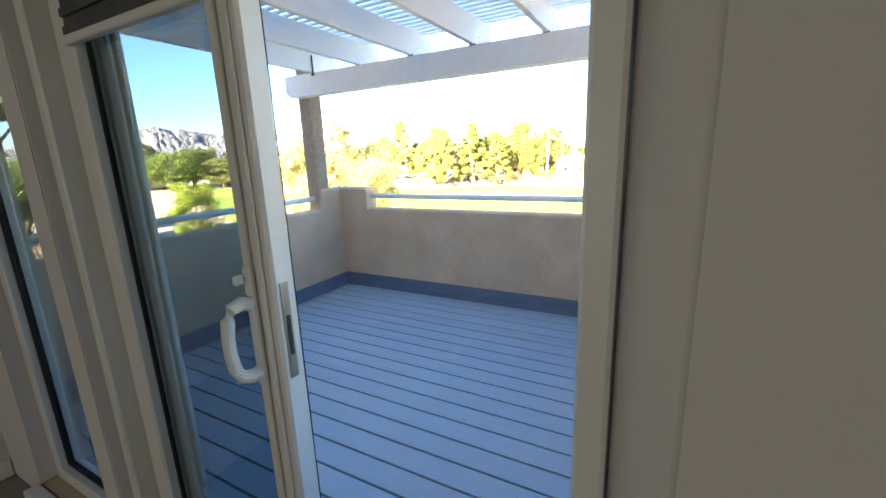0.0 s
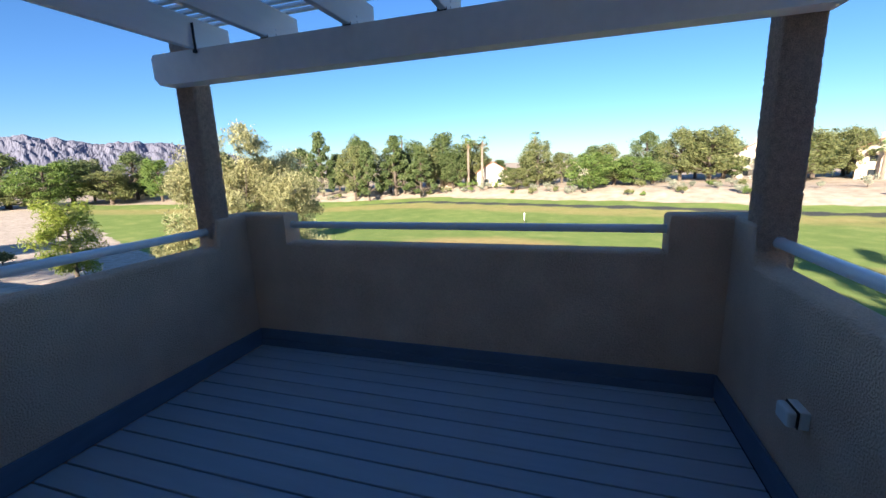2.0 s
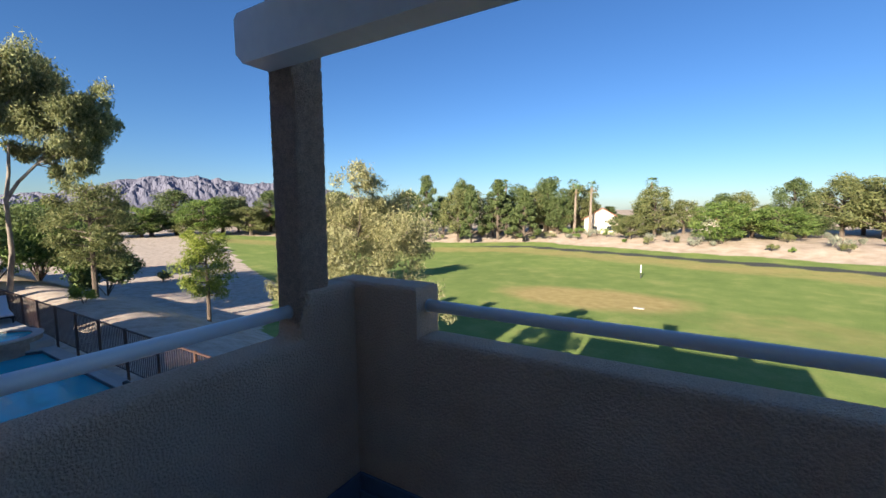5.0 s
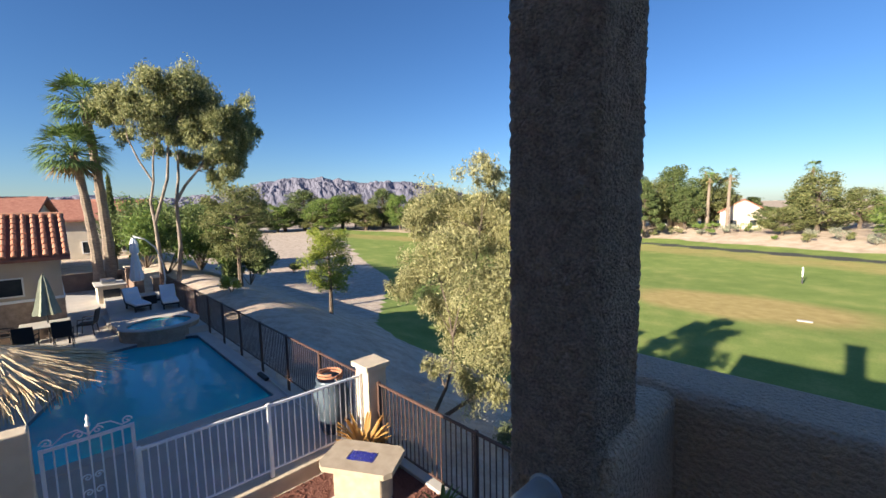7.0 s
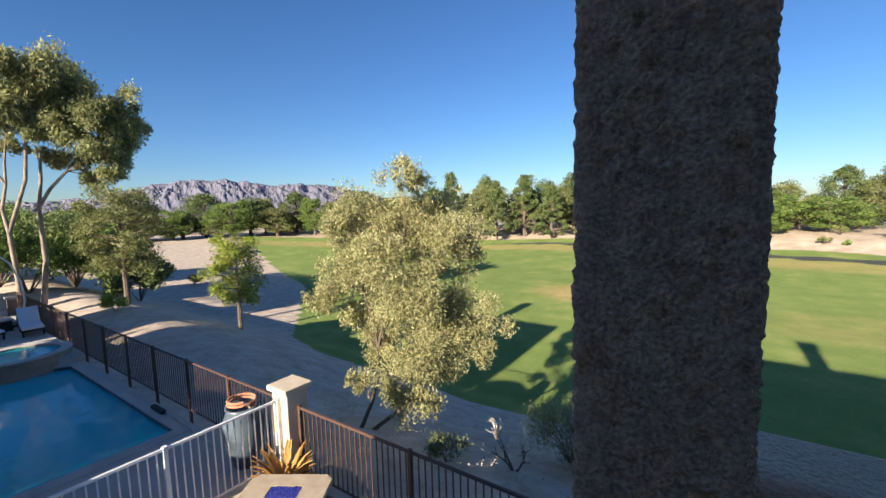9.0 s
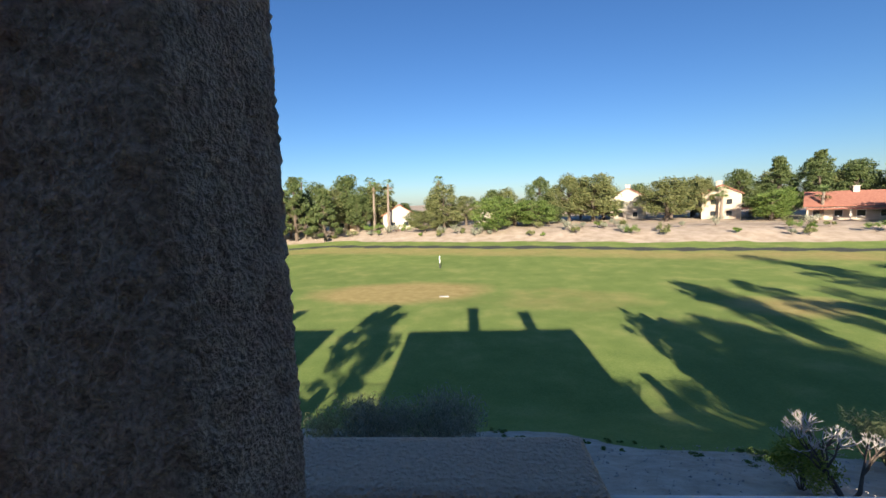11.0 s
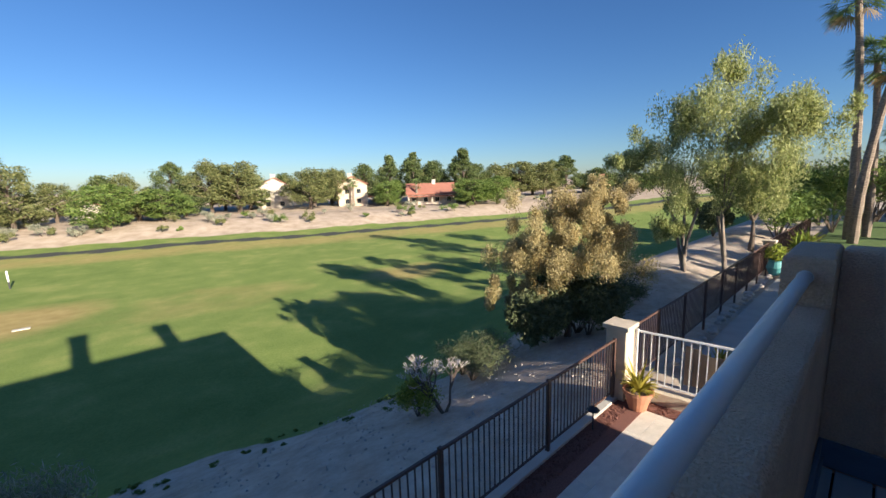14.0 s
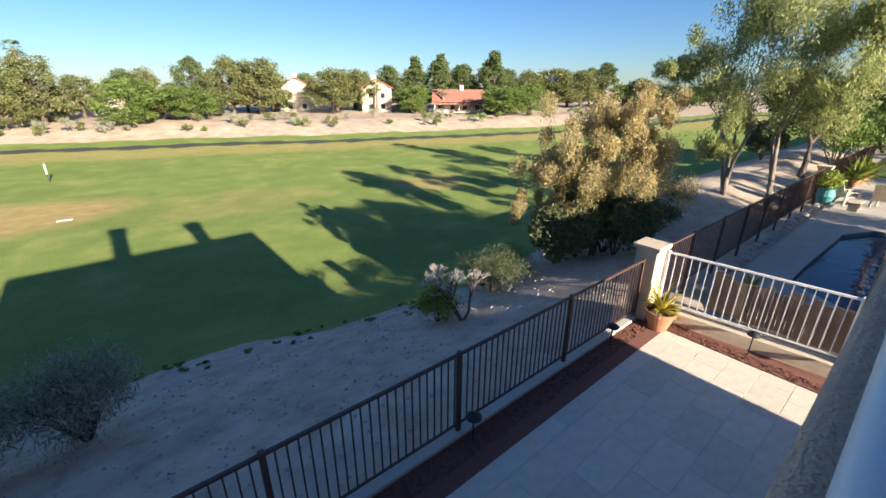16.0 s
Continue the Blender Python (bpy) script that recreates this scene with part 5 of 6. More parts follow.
def shrub(at, r, n, mat, size, label, seed, name="shrub", squash=0.8, twigs=10, hang=0.0, aspect=0.3):
    t = thing(name, at, label, "shrub")
    rng = random.Random(seed)
    bm = bmesh.new()
    ends = []
    for i in range(twigs):
        a, u = rng.random() * 6.283, 0.35 + 0.65 * rng.random()
        e = Vector(at) + Vector((r * u * math.cos(a) * 0.85, r * u * math.sin(a) * 0.85, r * squash * (0.7 + 0.7 * rng.random())))
        mid = Vector(at).lerp(e, 0.5) + Vector((0, 0, 0.12 * r))
        tube(bm, [Vector(at) - Vector((0, 0, 0.1)), mid, e], [0.018 * r, 0.011 * r, 0.004 * r], 5, cap=False)
        ends.append(e)
    part("stem_frame", bm, bark, t)
    crown(t, [(tuple(e), (r * 0.42, r * 0.42, r * squash * 0.42), n // len(ends)) for e in ends], size, mat, seed, aspect=aspect, hang=hang, shell=0.2)
    return t


# ---- trees ----
def limb_tree(at, height, lean, spread, levels, seed, r0):
    """Trunk and limbs: a list of (points, radii) and the limbs' ends."""
    rng = random.Random(seed)
    limbs, ends = [], []

    def grow(p, d, length, r, level):
        pts, rad = [p.copy()], [r]
        for k in range(4):
            d = (d + Vector((rng.gauss(0, 0.13), rng.gauss(0, 0.13), 0.05))).normalized()
            p = p + d * length / 4
            pts.append(p.copy())
            rad.append(r * (1 - 0.16 * (k + 1)))
        limbs.append((pts, rad))
        if level == 0:
            ends.append(p)
            return
        for k in range(rng.choice((2, 3))):
            a = rng.random() * 6.283
            side = Vector((math.cos(a), math.sin(a), rng.uniform(-0.1, 0.5)))
            grow(p, (d + side * spread).normalized(), length * rng.uniform(0.55, 0.8), r * 0.36 ** 0.5, level - 1)
        if level < 2:
            ends.append(p)

    grow(Vector(at), (Vector((*lean, 1))).normalized(), height * 0.36, r0, levels)
    return limbs, ends


def tree(name, at, height, lean, spread, seed, r0, bark_mat, leaf_mat, leaf, count, clump, label, levels=3, stems=1, hang=0.0, extra=(), aspect=0.3, squash=0.85):
    t = thing(name, at, label, "tree")
    bm = bmesh.new()
    tips = []
    for s in range(stems):
        ln = (lean[0] + 0.3 * s * (-1) ** s, lean[1] + 0.12 * s)
        limbs, ends = limb_tree((at[0] + 0.25 * s, at[1], at[2] - 0.25), height * (1 - 0.12 * s), ln, spread, levels, seed + s, r0 * (1 - 0.2 * s))
        for p, r in limbs:
            tube(bm, p, r, 7, cap=False)
        tips += ends
    part("trunk", bm, bark_mat, t, smooth=True)
    clumps = [(tuple(e), (clump, clump, clump * squash), count // (len(tips) + len(extra))) for e in tips]
    clumps += [(c, r, int(count / (len(tips) + len(extra)) * 1.6)) for c, r in extra]
    crown(t, clumps, leaf, leaf_mat, seed, hang=hang, aspect=aspect, shell=0.15)
    return t


def palm(at, height, seed, lean=(0, 0), fan=1.5, trunk_r=0.2, n=38, label="tall fan palm with a rough brown trunk"):
    t = thing("palm", at, label, "palm tree", "fan palms")
    rng = random.Random(seed)
    top = Vector(at) + Vector((lean[0], lean[1], height))
    pts = [Vector(at).lerp(top, f) + Vector((lean[0] * (f * f - f), lean[1] * (f * f - f), 0)) for f in [k / 14 for k in range(15)]]
    pts[0].z -= 0.3
    part("trunk", tube(bmesh.new(), pts, [trunk_r * (1.25 - 0.45 * k / 14) * (1.08 if k % 2 else 0.94) for k in range(15)], 10), palm_bark, t)
    green, dry = bmesh.new(), bmesh.new()
    for i in range(n):
        a = rng.random() * 6.283
        e = rng.uniform(-0.75, 1.25)
        bm = dry if e < -0.6 else green
        d = Vector((math.cos(a) * math.cos(e), math.sin(a) * math.cos(e), math.sin(e)))
        hub = top + d * fan * 0.5
        tube(bm, [top, hub], [0.025, 0.012], 4, cap=False)
        side = d.cross(Vector((0, 0, 1))).normalized()
        up = side.cross(d)
        for k in range(13):
            b = (k - 6) / 6 * 1.25
            q = d * math.cos(b) + side * math.sin(b)
            tip = hub + q * fan * 0.55 * (1 - 0.15 * abs(b)) + Vector((0, 0, -fan * 0.16 * (0.5 + rng.random())))
            w = q.cross(up).normalized() * fan * 0.022
            m = hub.lerp(tip, 0.55) + Vector((0, 0, fan * 0.05))
            bm.faces.new([bm.verts.new(v) for v in (hub, m - w, tip, m + w)])
    part("crown", green, leaf_palm, t)
    part("skirt", dry, leaf_skirt, t, "hanging dry fronds")
    return t


def clump_tree(name, at, fork, clumps, leaf_mat, leaf, count, r0, bark_mat, label, seed, hang=0.6, aspect=0.3, stems=2, sub=8, spread=0.62):
    """Stems that split toward each clump of foliage; every clump is itself a bunch of smaller tufts."""
    t = thing(name, at, label, "tree")
    rng = random.Random(seed)
    base = Vector(at) - Vector((0, 0, 0.25))
    bm = bmesh.new()
    forks = []
    for s in range(stems):
        f = Vector(fork) + Vector((rng.gauss(0, 0.5), rng.gauss(0, 0.5), rng.gauss(0, 0.25))) * (0.9 if s else 0.2)
        mid = base.lerp(f, 0.5) + Vector((rng.gauss(0, 0.12), rng.gauss(0, 0.12), 0))
        tube(bm, [base + Vector((0.18 * s, 0.1 * s, 0)), mid, f], [r0, r0 * 0.8, r0 * 0.62], 8, cap=False)
        forks.append(f)
    tufts = []
    for c, r in clumps:
        c = Vector(c)
        f = min(forks, key=lambda q: (q - c).length)
        mid = f.lerp(c, 0.55) + Vector((rng.gauss(0, 0.1), rng.gauss(0, 0.1), 0.08 * (c - f).length))
        tube(bm, [f, mid, c], [r0 * 0.26, r0 * 0.15, r0 * 0.05], 6, cap=False)
        for k in range(sub):
            o = Vector((rng.gauss(0, 0.85), rng.gauss(0, 0.85), rng.gauss(0, 0.62))) * r
            q = r * spread * rng.uniform(0.55, 1.0)
            tube(bm, [mid.lerp(c, 0.7), c + o], [r0 * 0.06, r0 * 0.02], 4, cap=False)
            tufts.append((tuple(c + o), (q, q, q * (0.75 + 0.5 * hang)), max(20, int(count / (len(clumps) * sub)))))
    part("trunk", bm, bark_mat, t, smooth=True)
    crown(t, tufts, leaf, leaf_mat, seed, hang=hang, aspect=aspect, shell=0.1)
    return t


def open_tree(name, base, across, forks, clumps, depth, leaf_mat, leaf, count, r0, bark_mat, label, seed, hang=0.8, aspect=0.3, sub=7, spread=0.5, stems=((0, 0),)):
    """A loose, many-stemmed tree. Forks are (sideways, height, which stem or fork it grows from); clumps are (sideways, height, radius)."""
    t = thing(name, base, label, "tree")
    rng = random.Random(seed)
    side = Vector((across[0], across[1], 0)).normalized()
    back = Vector((-side.y, side.x, 0))
    foot = Vector((base[0], base[1], 0))
    bm = bmesh.new()

    def place(u, z, w=None):
        return foot + side * u + back * (rng.gauss(0, depth) if w is None else w) + Vector((0, 0, z))

    nodes = []
    for u, z, parent in forks:
        p = place(u, z, rng.gauss(0, depth * 0.4))
        if parent < 0:
            su, sw = stems[-parent - 1]
            a, ra = place(su, base[2] - 0.25, sw), r0
        else:
            a, ra = nodes[parent]
        rb = ra * 0.66
        mid = a.lerp(p, 0.5) + Vector((rng.gauss(0, 0.04), rng.gauss(0, 0.04), 0)) * (p - a).length
        tube(bm, [a, mid, p], [ra, (ra + rb) / 2, rb], 8, cap=False)
        nodes.append((p, rb))
    tufts = []
    for u, z, r in clumps:
        c = place(u, z)
        f, rf = min(nodes, key=lambda q: (q[0] - c).length + (1.5 if q[0].z > c.z + 0.6 else 0))
        mid = f.lerp(c, 0.5) + Vector((rng.gauss(0, 0.08), rng.gauss(0, 0.08), 0.08)) * (c - f).length
        tube(bm, [f, mid, c], [rf * 0.6, rf * 0.35, rf * 0.12], 6, cap=False)
        for k in range(sub):
            o = Vector((rng.gauss(0, 0.62), rng.gauss(0, 0.62), rng.gauss(0, 0.5))) * r
            q = r * spread * rng.uniform(0.45, 1.0)
            tube(bm, [mid.lerp(c, rng.uniform(0.4, 1.0)), c + o], [rf * 0.13, rf * 0.05], 4, cap=False)
            tufts.append((tuple(c + o), (q, q, q * (0.7 + 0.4 * hang)), max(12, int(count * r * r / sum(w * w for _, _, w in clumps) / sub))))
    part("trunk", bm, bark_mat, t, smooth=True)
    crown(t, tufts, leaf, leaf_mat, seed, hang=hang, aspect=aspect, shell=0.0)
    return t


# left: acacia over the fence, gum tree, pines, palms
open_tree("acacia", (-6.7, 7.2, land(-6.7, 7.2)), (0.766, 0.643),
          [(-1.0, -3.5, -1), (-0.75, -1.9, 0), (-0.3, -0.6, 1), (0.0, 0.9, 2), (0.1, -3.4, -1), (0.6, -1.9, 4), (-1.1, -0.6, 1), (0.7, 0.2, 2)],
          [(0.0, 2.5, 0.32), (0.3, 2.2, 0.3), (0.3, 1.7, 0.4), (0.9, 1.5, 0.5), (-1.3, 1.4, 0.5), (-1.8, 1.1, 0.35), (-0.7, 1.5, 0.45), (-0.1, 1.1, 0.5), (0.7, 0.9, 0.5), (1.4, 1.0, 0.5), (1.6, 0.4, 0.4), (1.0, 0.3, 0.5),
           (0.3, 0.3, 0.5), (-0.5, 0.5, 0.5), (-1.3, 0.5, 0.5), (-1.8, -0.3, 0.45), (-2.2, -0.8, 0.3), (-1.0, -0.4, 0.5), (0.3, -0.5, 0.62), (1.1, -0.7, 0.6), (1.7, -1.4, 0.5), (0.7, -1.5, 0.65), (-0.4, -1.3, 0.55),
           (-1.3, -1.3, 0.4), (-0.7, -2.1, 0.45), (0.1, -2.2, 0.6), (1.1, -2.1, 0.5), (1.9, -2.0, 0.3), (-0.2, -2.9, 0.4), (0.4, -3.0, 0.35), (-1.4, -2.9, 0.28)],
          0.6, leaf_acacia, 0.042, 125000, 0.07, bark, "airy yellow-green acacia growing beyond the fence", 21, hang=0.8, sub=9, spread=0.95, stems=((-1.6, 0.0),))
open_tree("gum_tree", (-30.6, 4.6, land(-30.6, 4.6)), (0.17, 0.985),
          [(-0.6, 0.9, -1), (-0.5, 3.4, 0), (-1.6, 6.1, 1), (-0.3, 5.6, 1), (0.5, 6.4, 0), (0.6, 2.2, -2), (1.9, 4.2, 5), (0.9, 5.2, 5), (3.0, 5.8, 6), (-1.9, 8.0, 2), (0.0, 7.9, 3), (1.5, 8.4, 4)],
          [(-1.8, 8.3, 0.8), (-2.3, 7.6, 0.75), (-1.4, 7.5, 0.55), (0.1, 9.3, 0.9), (1.4, 9.4, 0.9), (2.5, 9.3, 0.9), (0.4, 8.0, 0.95), (1.8, 7.8, 1.0), (2.9, 7.9, 0.95), (-0.3, 7.0, 0.7), (1.1, 6.6, 0.8), (2.3, 6.7, 0.85),
           (3.5, 7.2, 0.95), (4.4, 7.6, 0.8), (4.7, 6.4, 0.85), (3.5, 5.7, 0.8), (2.5, 5.0, 0.6), (3.9, 4.3, 0.55), (1.4, 5.0, 0.5), (-0.2, 5.4, 0.45), (-1.8, 6.5, 0.4), (-0.6, 8.1, 0.8), (4.2, 5.2, 0.6), (2.9, 3.9, 0.45)],
          0.9, leaf_euc, 0.115, 90000, 0.15, pale_bark, "tall pale-barked gum tree with loose hanging foliage", 33, hang=1.1, aspect=0.26, sub=13, spread=0.85, stems=((-0.5, 0.0), (0.3, 0.3)))


def pine(at, height, width, seed, label, mat=leaf_pine, n=9000, name="pine_tree"):
    t = thing(name, at, label, "tree")
    rng = random.Random(seed)
    bm = bmesh.new()
    tube(bm, [(at[0], at[1], at[2] - 0.2), (at[0] + 0.05, at[1], at[2] + height * 0.45), (at[0], at[1], at[2] + height * 0.9)], [0.024 * height, 0.018 * height, 0.005 * height], 8, cap=False)
    clumps = []
    m = 26
    for i in range(m):
        f = 0.30 + 0.66 * (i + 0.5) / m
        a = i * 2.4 + rng.random()
        prof = math.sin(math.pi * min(1, (f - 0.22) / 0.85)) ** 0.6
        r = width / 2 * prof * rng.uniform(0.45, 0.95)
        c = Vector((at[0] + r * math.cos(a), at[1] + r * math.sin(a), at[2] + height * f))
        tube(bm, [(at[0], at[1], c.z - 0.25 * r), c], [0.008 * height, 0.003 * height], 5, cap=False)
        s = width * rng.uniform(0.13, 0.22)
        clumps.append((tuple(c), (s, s, s * 0.7), n // m))
    part("trunk", bm, bark, t)
    crown(t, clumps, 0.012 * height + 0.03, mat, seed, aspect=0.22, shell=0.2)
    return t


pine((-27.3, 7.7, land(-27.3, 7.7)), 6.6, 3.9, 5, "rounded dark green pine on the bare ground", leaf_olive, 12000)
pine((-19.8, 9.9, land(-19.8, 9.9)), 4.7, 2.7, 6, "young yellow-green pine on the bare ground", leaf_bright, 9000)
palm((-34.0, 1.9, YARD), 11.6, 3, (0, -0.5), 2.1, 0.26, 70)
palm((-33.0, 1.2, YARD), 8.3, 4, (0, -0.6), 2.2, 0.24, 70)
t = thing("cypress", (-45, 3.2, -3.2), "slim dark cypress beyond the pool house", "tree")
crown(t, [((-45, 3.2, -1.5 + 0.7 * k), (0.5 - 0.05 * k, 0.5 - 0.05 * k, 0.7), 500) for k in range(9)], 0.12, leaf_pine, 9)
part("trunk", tube(bmesh.new(), [(-45, 3.2, -3.4), (-45, 3.2, 4.5)], [0.1, 0.02], 6), bark, t)
for i, (x, y, r) in enumerate(((-37, 5.5, 3.0), (-40, 8.5, 3.4), (-36.5, 9.5, 2.6), (-43, 5.0, 3.3), (-46, 10, 3.4), (-34, 10.5, 1.8), (-50, 7, 3.6))):
    shrub((x, y, land(x, y)), r, 6500, (leaf_green, leaf_pine)[i % 2], 0.17, "dense dark green thicket behind the pool yard", 60 + i, "thicket", squash=1.0)
shrub((-24.8, 6.4, land(-24.8, 6.4)), 0.7, 1500, leaf_bright, 0.07, "low yellow-green bush on the dirt", 77)
for i, (x, y, r) in enumerate(((-52, 22, 0.9), (-60, 30, 1.2), (-75, 40, 1.4), (-90, 48, 1.5))):
    shrub((x, y, land(x, y)), r, 700, leaf_olive, 0.16, "rounded desert bush on bare ground", 80 + i)

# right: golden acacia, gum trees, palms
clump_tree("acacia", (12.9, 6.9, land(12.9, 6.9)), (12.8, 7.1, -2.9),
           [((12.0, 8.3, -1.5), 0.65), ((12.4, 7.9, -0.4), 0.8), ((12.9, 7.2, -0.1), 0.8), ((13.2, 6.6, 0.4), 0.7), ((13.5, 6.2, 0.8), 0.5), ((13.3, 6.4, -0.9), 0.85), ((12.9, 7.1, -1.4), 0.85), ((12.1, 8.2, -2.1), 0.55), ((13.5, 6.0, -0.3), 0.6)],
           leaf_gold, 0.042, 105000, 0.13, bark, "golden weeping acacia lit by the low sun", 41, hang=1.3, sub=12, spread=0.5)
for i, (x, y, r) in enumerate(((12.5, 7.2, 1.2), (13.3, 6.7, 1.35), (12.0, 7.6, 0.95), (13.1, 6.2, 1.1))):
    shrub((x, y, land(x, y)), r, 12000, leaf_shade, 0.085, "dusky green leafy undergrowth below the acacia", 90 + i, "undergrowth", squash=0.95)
clump_tree("gum_tree", (21.9, 4.3, land(21.9, 4.3)), (22.3, 4.6, -0.3),
           [((22.3, 4.75, 5.7), 0.7), ((22.4, 4.4, 3.7), 1.0), ((22.3, 4.8, 1.7), 0.9), ((22.6, 3.6, 3.6), 0.9), ((22.7, 2.6, 3.5), 0.9), ((22.8, 2.1, 3.6), 0.7), ((22.7, 2.8, 2.0), 0.9), ((22.5, 3.8, 0.6), 0.7)],
           leaf_gum_sunlit, 0.08, 36000, 0.11, pale_bark, "light green weeping gum tree with a bent trunk", 51, hang=1.3, stems=2, sub=12, spread=0.72, aspect=0.24)
clump_tree("gum_tree", (21.8, 5.9, land(21.8, 5.9)), (21.9, 6.1, 0.2),
           [((21.9, 6.5, 4.0), 0.9), ((21.4, 7.8, 2.4), 0.8), ((21.0, 8.7, 2.2), 0.5), ((21.8, 6.6, 2.0), 1.0), ((22.1, 5.6, 3.3), 0.9), ((22.0, 6.0, 0.5), 0.7), ((21.9, 6.4, -0.8), 0.5)],
           leaf_gum_sunlit, 0.08, 30000, 0.09, pale_bark, "light green weeping gum tree with many stems", 57, hang=1.3, stems=3, sub=12, spread=0.72, aspect=0.24)
tree("gum_tree", (31.0, 5.0, land(31, 5)), 6.0, (0, 0), 0.7, 63, 0.2, bark, leaf_green, 0.13, 12000, 0.9, "dark-trunked leafy tree farther along the fence", levels=3)
palm((38.8, 1.2, YARD), 15.0, 13, (0, 0.9), 1.9, 0.22)
palm((40.9, 0.4, YARD), 11.8, 14, (0, 0.6), 1.9, 0.2)
palm((36.9, 0.9, YARD), 10.8, 15, (0, -0.9), 2.0, 0.22)
palm((61, -0.7, YARD), 8.2, 16, (0, 0), 1.6, 0.2)
for i, (x, y, r, m) in enumerate(((42.5, 2.2, 3.0, leaf_green), (46, 0.5, 3.2, leaf_olive), (37, 4.6, 2.4, leaf_green), (50, 3.5, 3.4, leaf_olive), (35, 8, 1.4, leaf_shade), (54, 0.0, 3.4, leaf_olive))):
    shrub((x, y, land(x, y) if y > 3.4 else YARD), r, 6000, m, 0.16, "dense green hedge of tall shrubs", 120 + i, "hedge", squash=1.0)
for i, (x, y, r) in enumerate(((16.5, 6.6, 0.9), (17.8, 6.9, 1.0), (15.6, 7.2, 0.7))):
    shrub((x, y, land(x, y)), r, 1800, leaf_shade, 0.06, "low dusky shrub on the dirt bank", 130 + i)

# shrubs on the near slope
shrub((-2.25, 8.85, land(-2.25, 8.85)), 1.0, 5000, leaf_sage, 0.085, "dusty grey-green brush on the slope", 141, squash=0.95, twigs=34, aspect=0.12, hang=-1.3)
shrub((-0.66, 9.4, land(-0.66, 9.4)), 1.1, 5500, leaf_sage, 0.085, "dusty grey-green brush on the slope", 142, squash=1.0, twigs=36, aspect=0.12, hang=-1.3)
shrub((-3.1, 9.4, land(-3.1, 9.4)), 1.05, 4500, leaf_acacia, 0.075, "dry yellow-tipped brush on the slope", 143, squash=0.9, twigs=26, aspect=0.13, hang=-1.2)
shrub((6.86, 7.62, land(6.86, 7.62)), 0.55, 3800, leaf_bright, 0.045, "small bright yellow-green bush on the slope", 144, squash=1.1, twigs=14)
for i, (x, y, r) in enumerate(((9.65, 8.3, 0.85), (10.9, 8.66, 0.95), (10.3, 9.4, 0.95))):
    shrub((x, y, land(x, y)), r, 3200, leaf_shade, 0.045, "grey leafless-looking brush on the slope", 145 + i, twigs=22, aspect=0.2)


def dead_shrub(at, r, seed, label):
    t = thing("dead_shrub", at, label, "shrub")
    rng = random.Random(seed)
    dark, pale = bmesh.new(), bmesh.new()

    def grow(p, d, L, rad, level):
        q = p + d * L
        tube(pale if level < 2 else dark, [p, p.lerp(q, 0.5) + Vector((rng.gauss(0, 0.05), rng.gauss(0, 0.05), 0.02)) * L, q], [rad, rad * 0.8, rad * 0.62], 5, cap=False)
        if level:
            for k in range(3):
                grow(q, (d + Vector((rng.gauss(0, 0.5), rng.gauss(0, 0.5), rng.uniform(-0.1, 0.4)))).normalized(), L * rng.uniform(0.5, 0.75), rad * 0.6, level - 1)

    for k in range(3):
        a = rng.random() * 6.283
        grow(Vector(at) - Vector((0, 0, 0.08)), Vector((0.6 * math.cos(a), 0.6 * math.sin(a), 0.9)).normalized(), r * 0.5, 0.035 * r, 4)
    part("stem_frame", dark, bark, t)
    part("bare_crown", pale, dead_wood, t, "bleached bare twigs")


dead_shrub((7.35, 8.15, land(7.35, 8.15)), 1.15, 3, "bleached bare shrub on the slope")
dead_shrub((7.2, 7.0, land(7.2, 7.0)), 1.3, 7, "bleached bare shrub on the slope")
dead_shrub((-3.76, 7.27, land(-3.76, 7.27)), 0.95, 9, "bleached bare shrub below the balcony")
shrub((-4.93, 6.32, land(-4.93, 6.32)), 0.5, 1500, leaf_shade, 0.04, "small dusky bush on the slope", 151)
rng = random.Random(5)
for i in range(34):
    x = rng.uniform(-2, 8.5)
    y = profile(EDGE, x) + rng.uniform(-1.5, 0.3)
    shrub((x, y, land(x, y)), rng.uniform(0.08, 0.26), 200, leaf_green, 0.035, "low tuft of grass at the fairway edge", 300 + i, "grass_tuft", squash=0.22, twigs=4)

# trees and house behind, known by their shadows on the fairway
for x, y, h in ((15.0, -13.6, 10.9), (17.6, -13.6, 11.5), (19.6, -13.8, 9.6)):
    pine((x, y, YARD), h, 6.2, int(x), "broad dark pine behind the house next door", leaf_pine, 16000)
for x, y, h, s in ((27.6, -14, 16.6, 4.2), (33, -16, 15.5, 5), (40, -14, 20.5, 5), (48, -14, 19, 6)):
    pine((x, y, YARD), h, s, int(x), "tall pine along the street", leaf_pine, 5000)

# ---- far side of the fairway ----
marker = thing("yardage_marker", (-3.9, 56.4, land(-3.9, 56.4)), "white and black yardage stake on the fairway", "marker stake")
part("stake", boxed(-3.96, 56.34, land(-3.9, 56.4) - 0.1, -3.84, 56.46, land(-3.9, 56.4) + 0.75), black_metal, marker)
part("top", boxed(-3.97, 56.33, land(-3.9, 56.4) + 0.751, -3.83, 56.47, land(-3.9, 56.4) + 1.75), white_paint, marker)
sp = thing("sprinkler_cover", (-2.3, 38.4, land(-2.3, 38.4)), "pale sprinkler cover plate in the dry patch", "cover plate")
part("plate", boxed(-2.75, 38.25, land(-2.3, 38.4) - 0.05, -1.85, 38.65, land(-2.3, 38.4) + 0.07, bevel=0.02), concrete, sp)

VARIANTS = {}


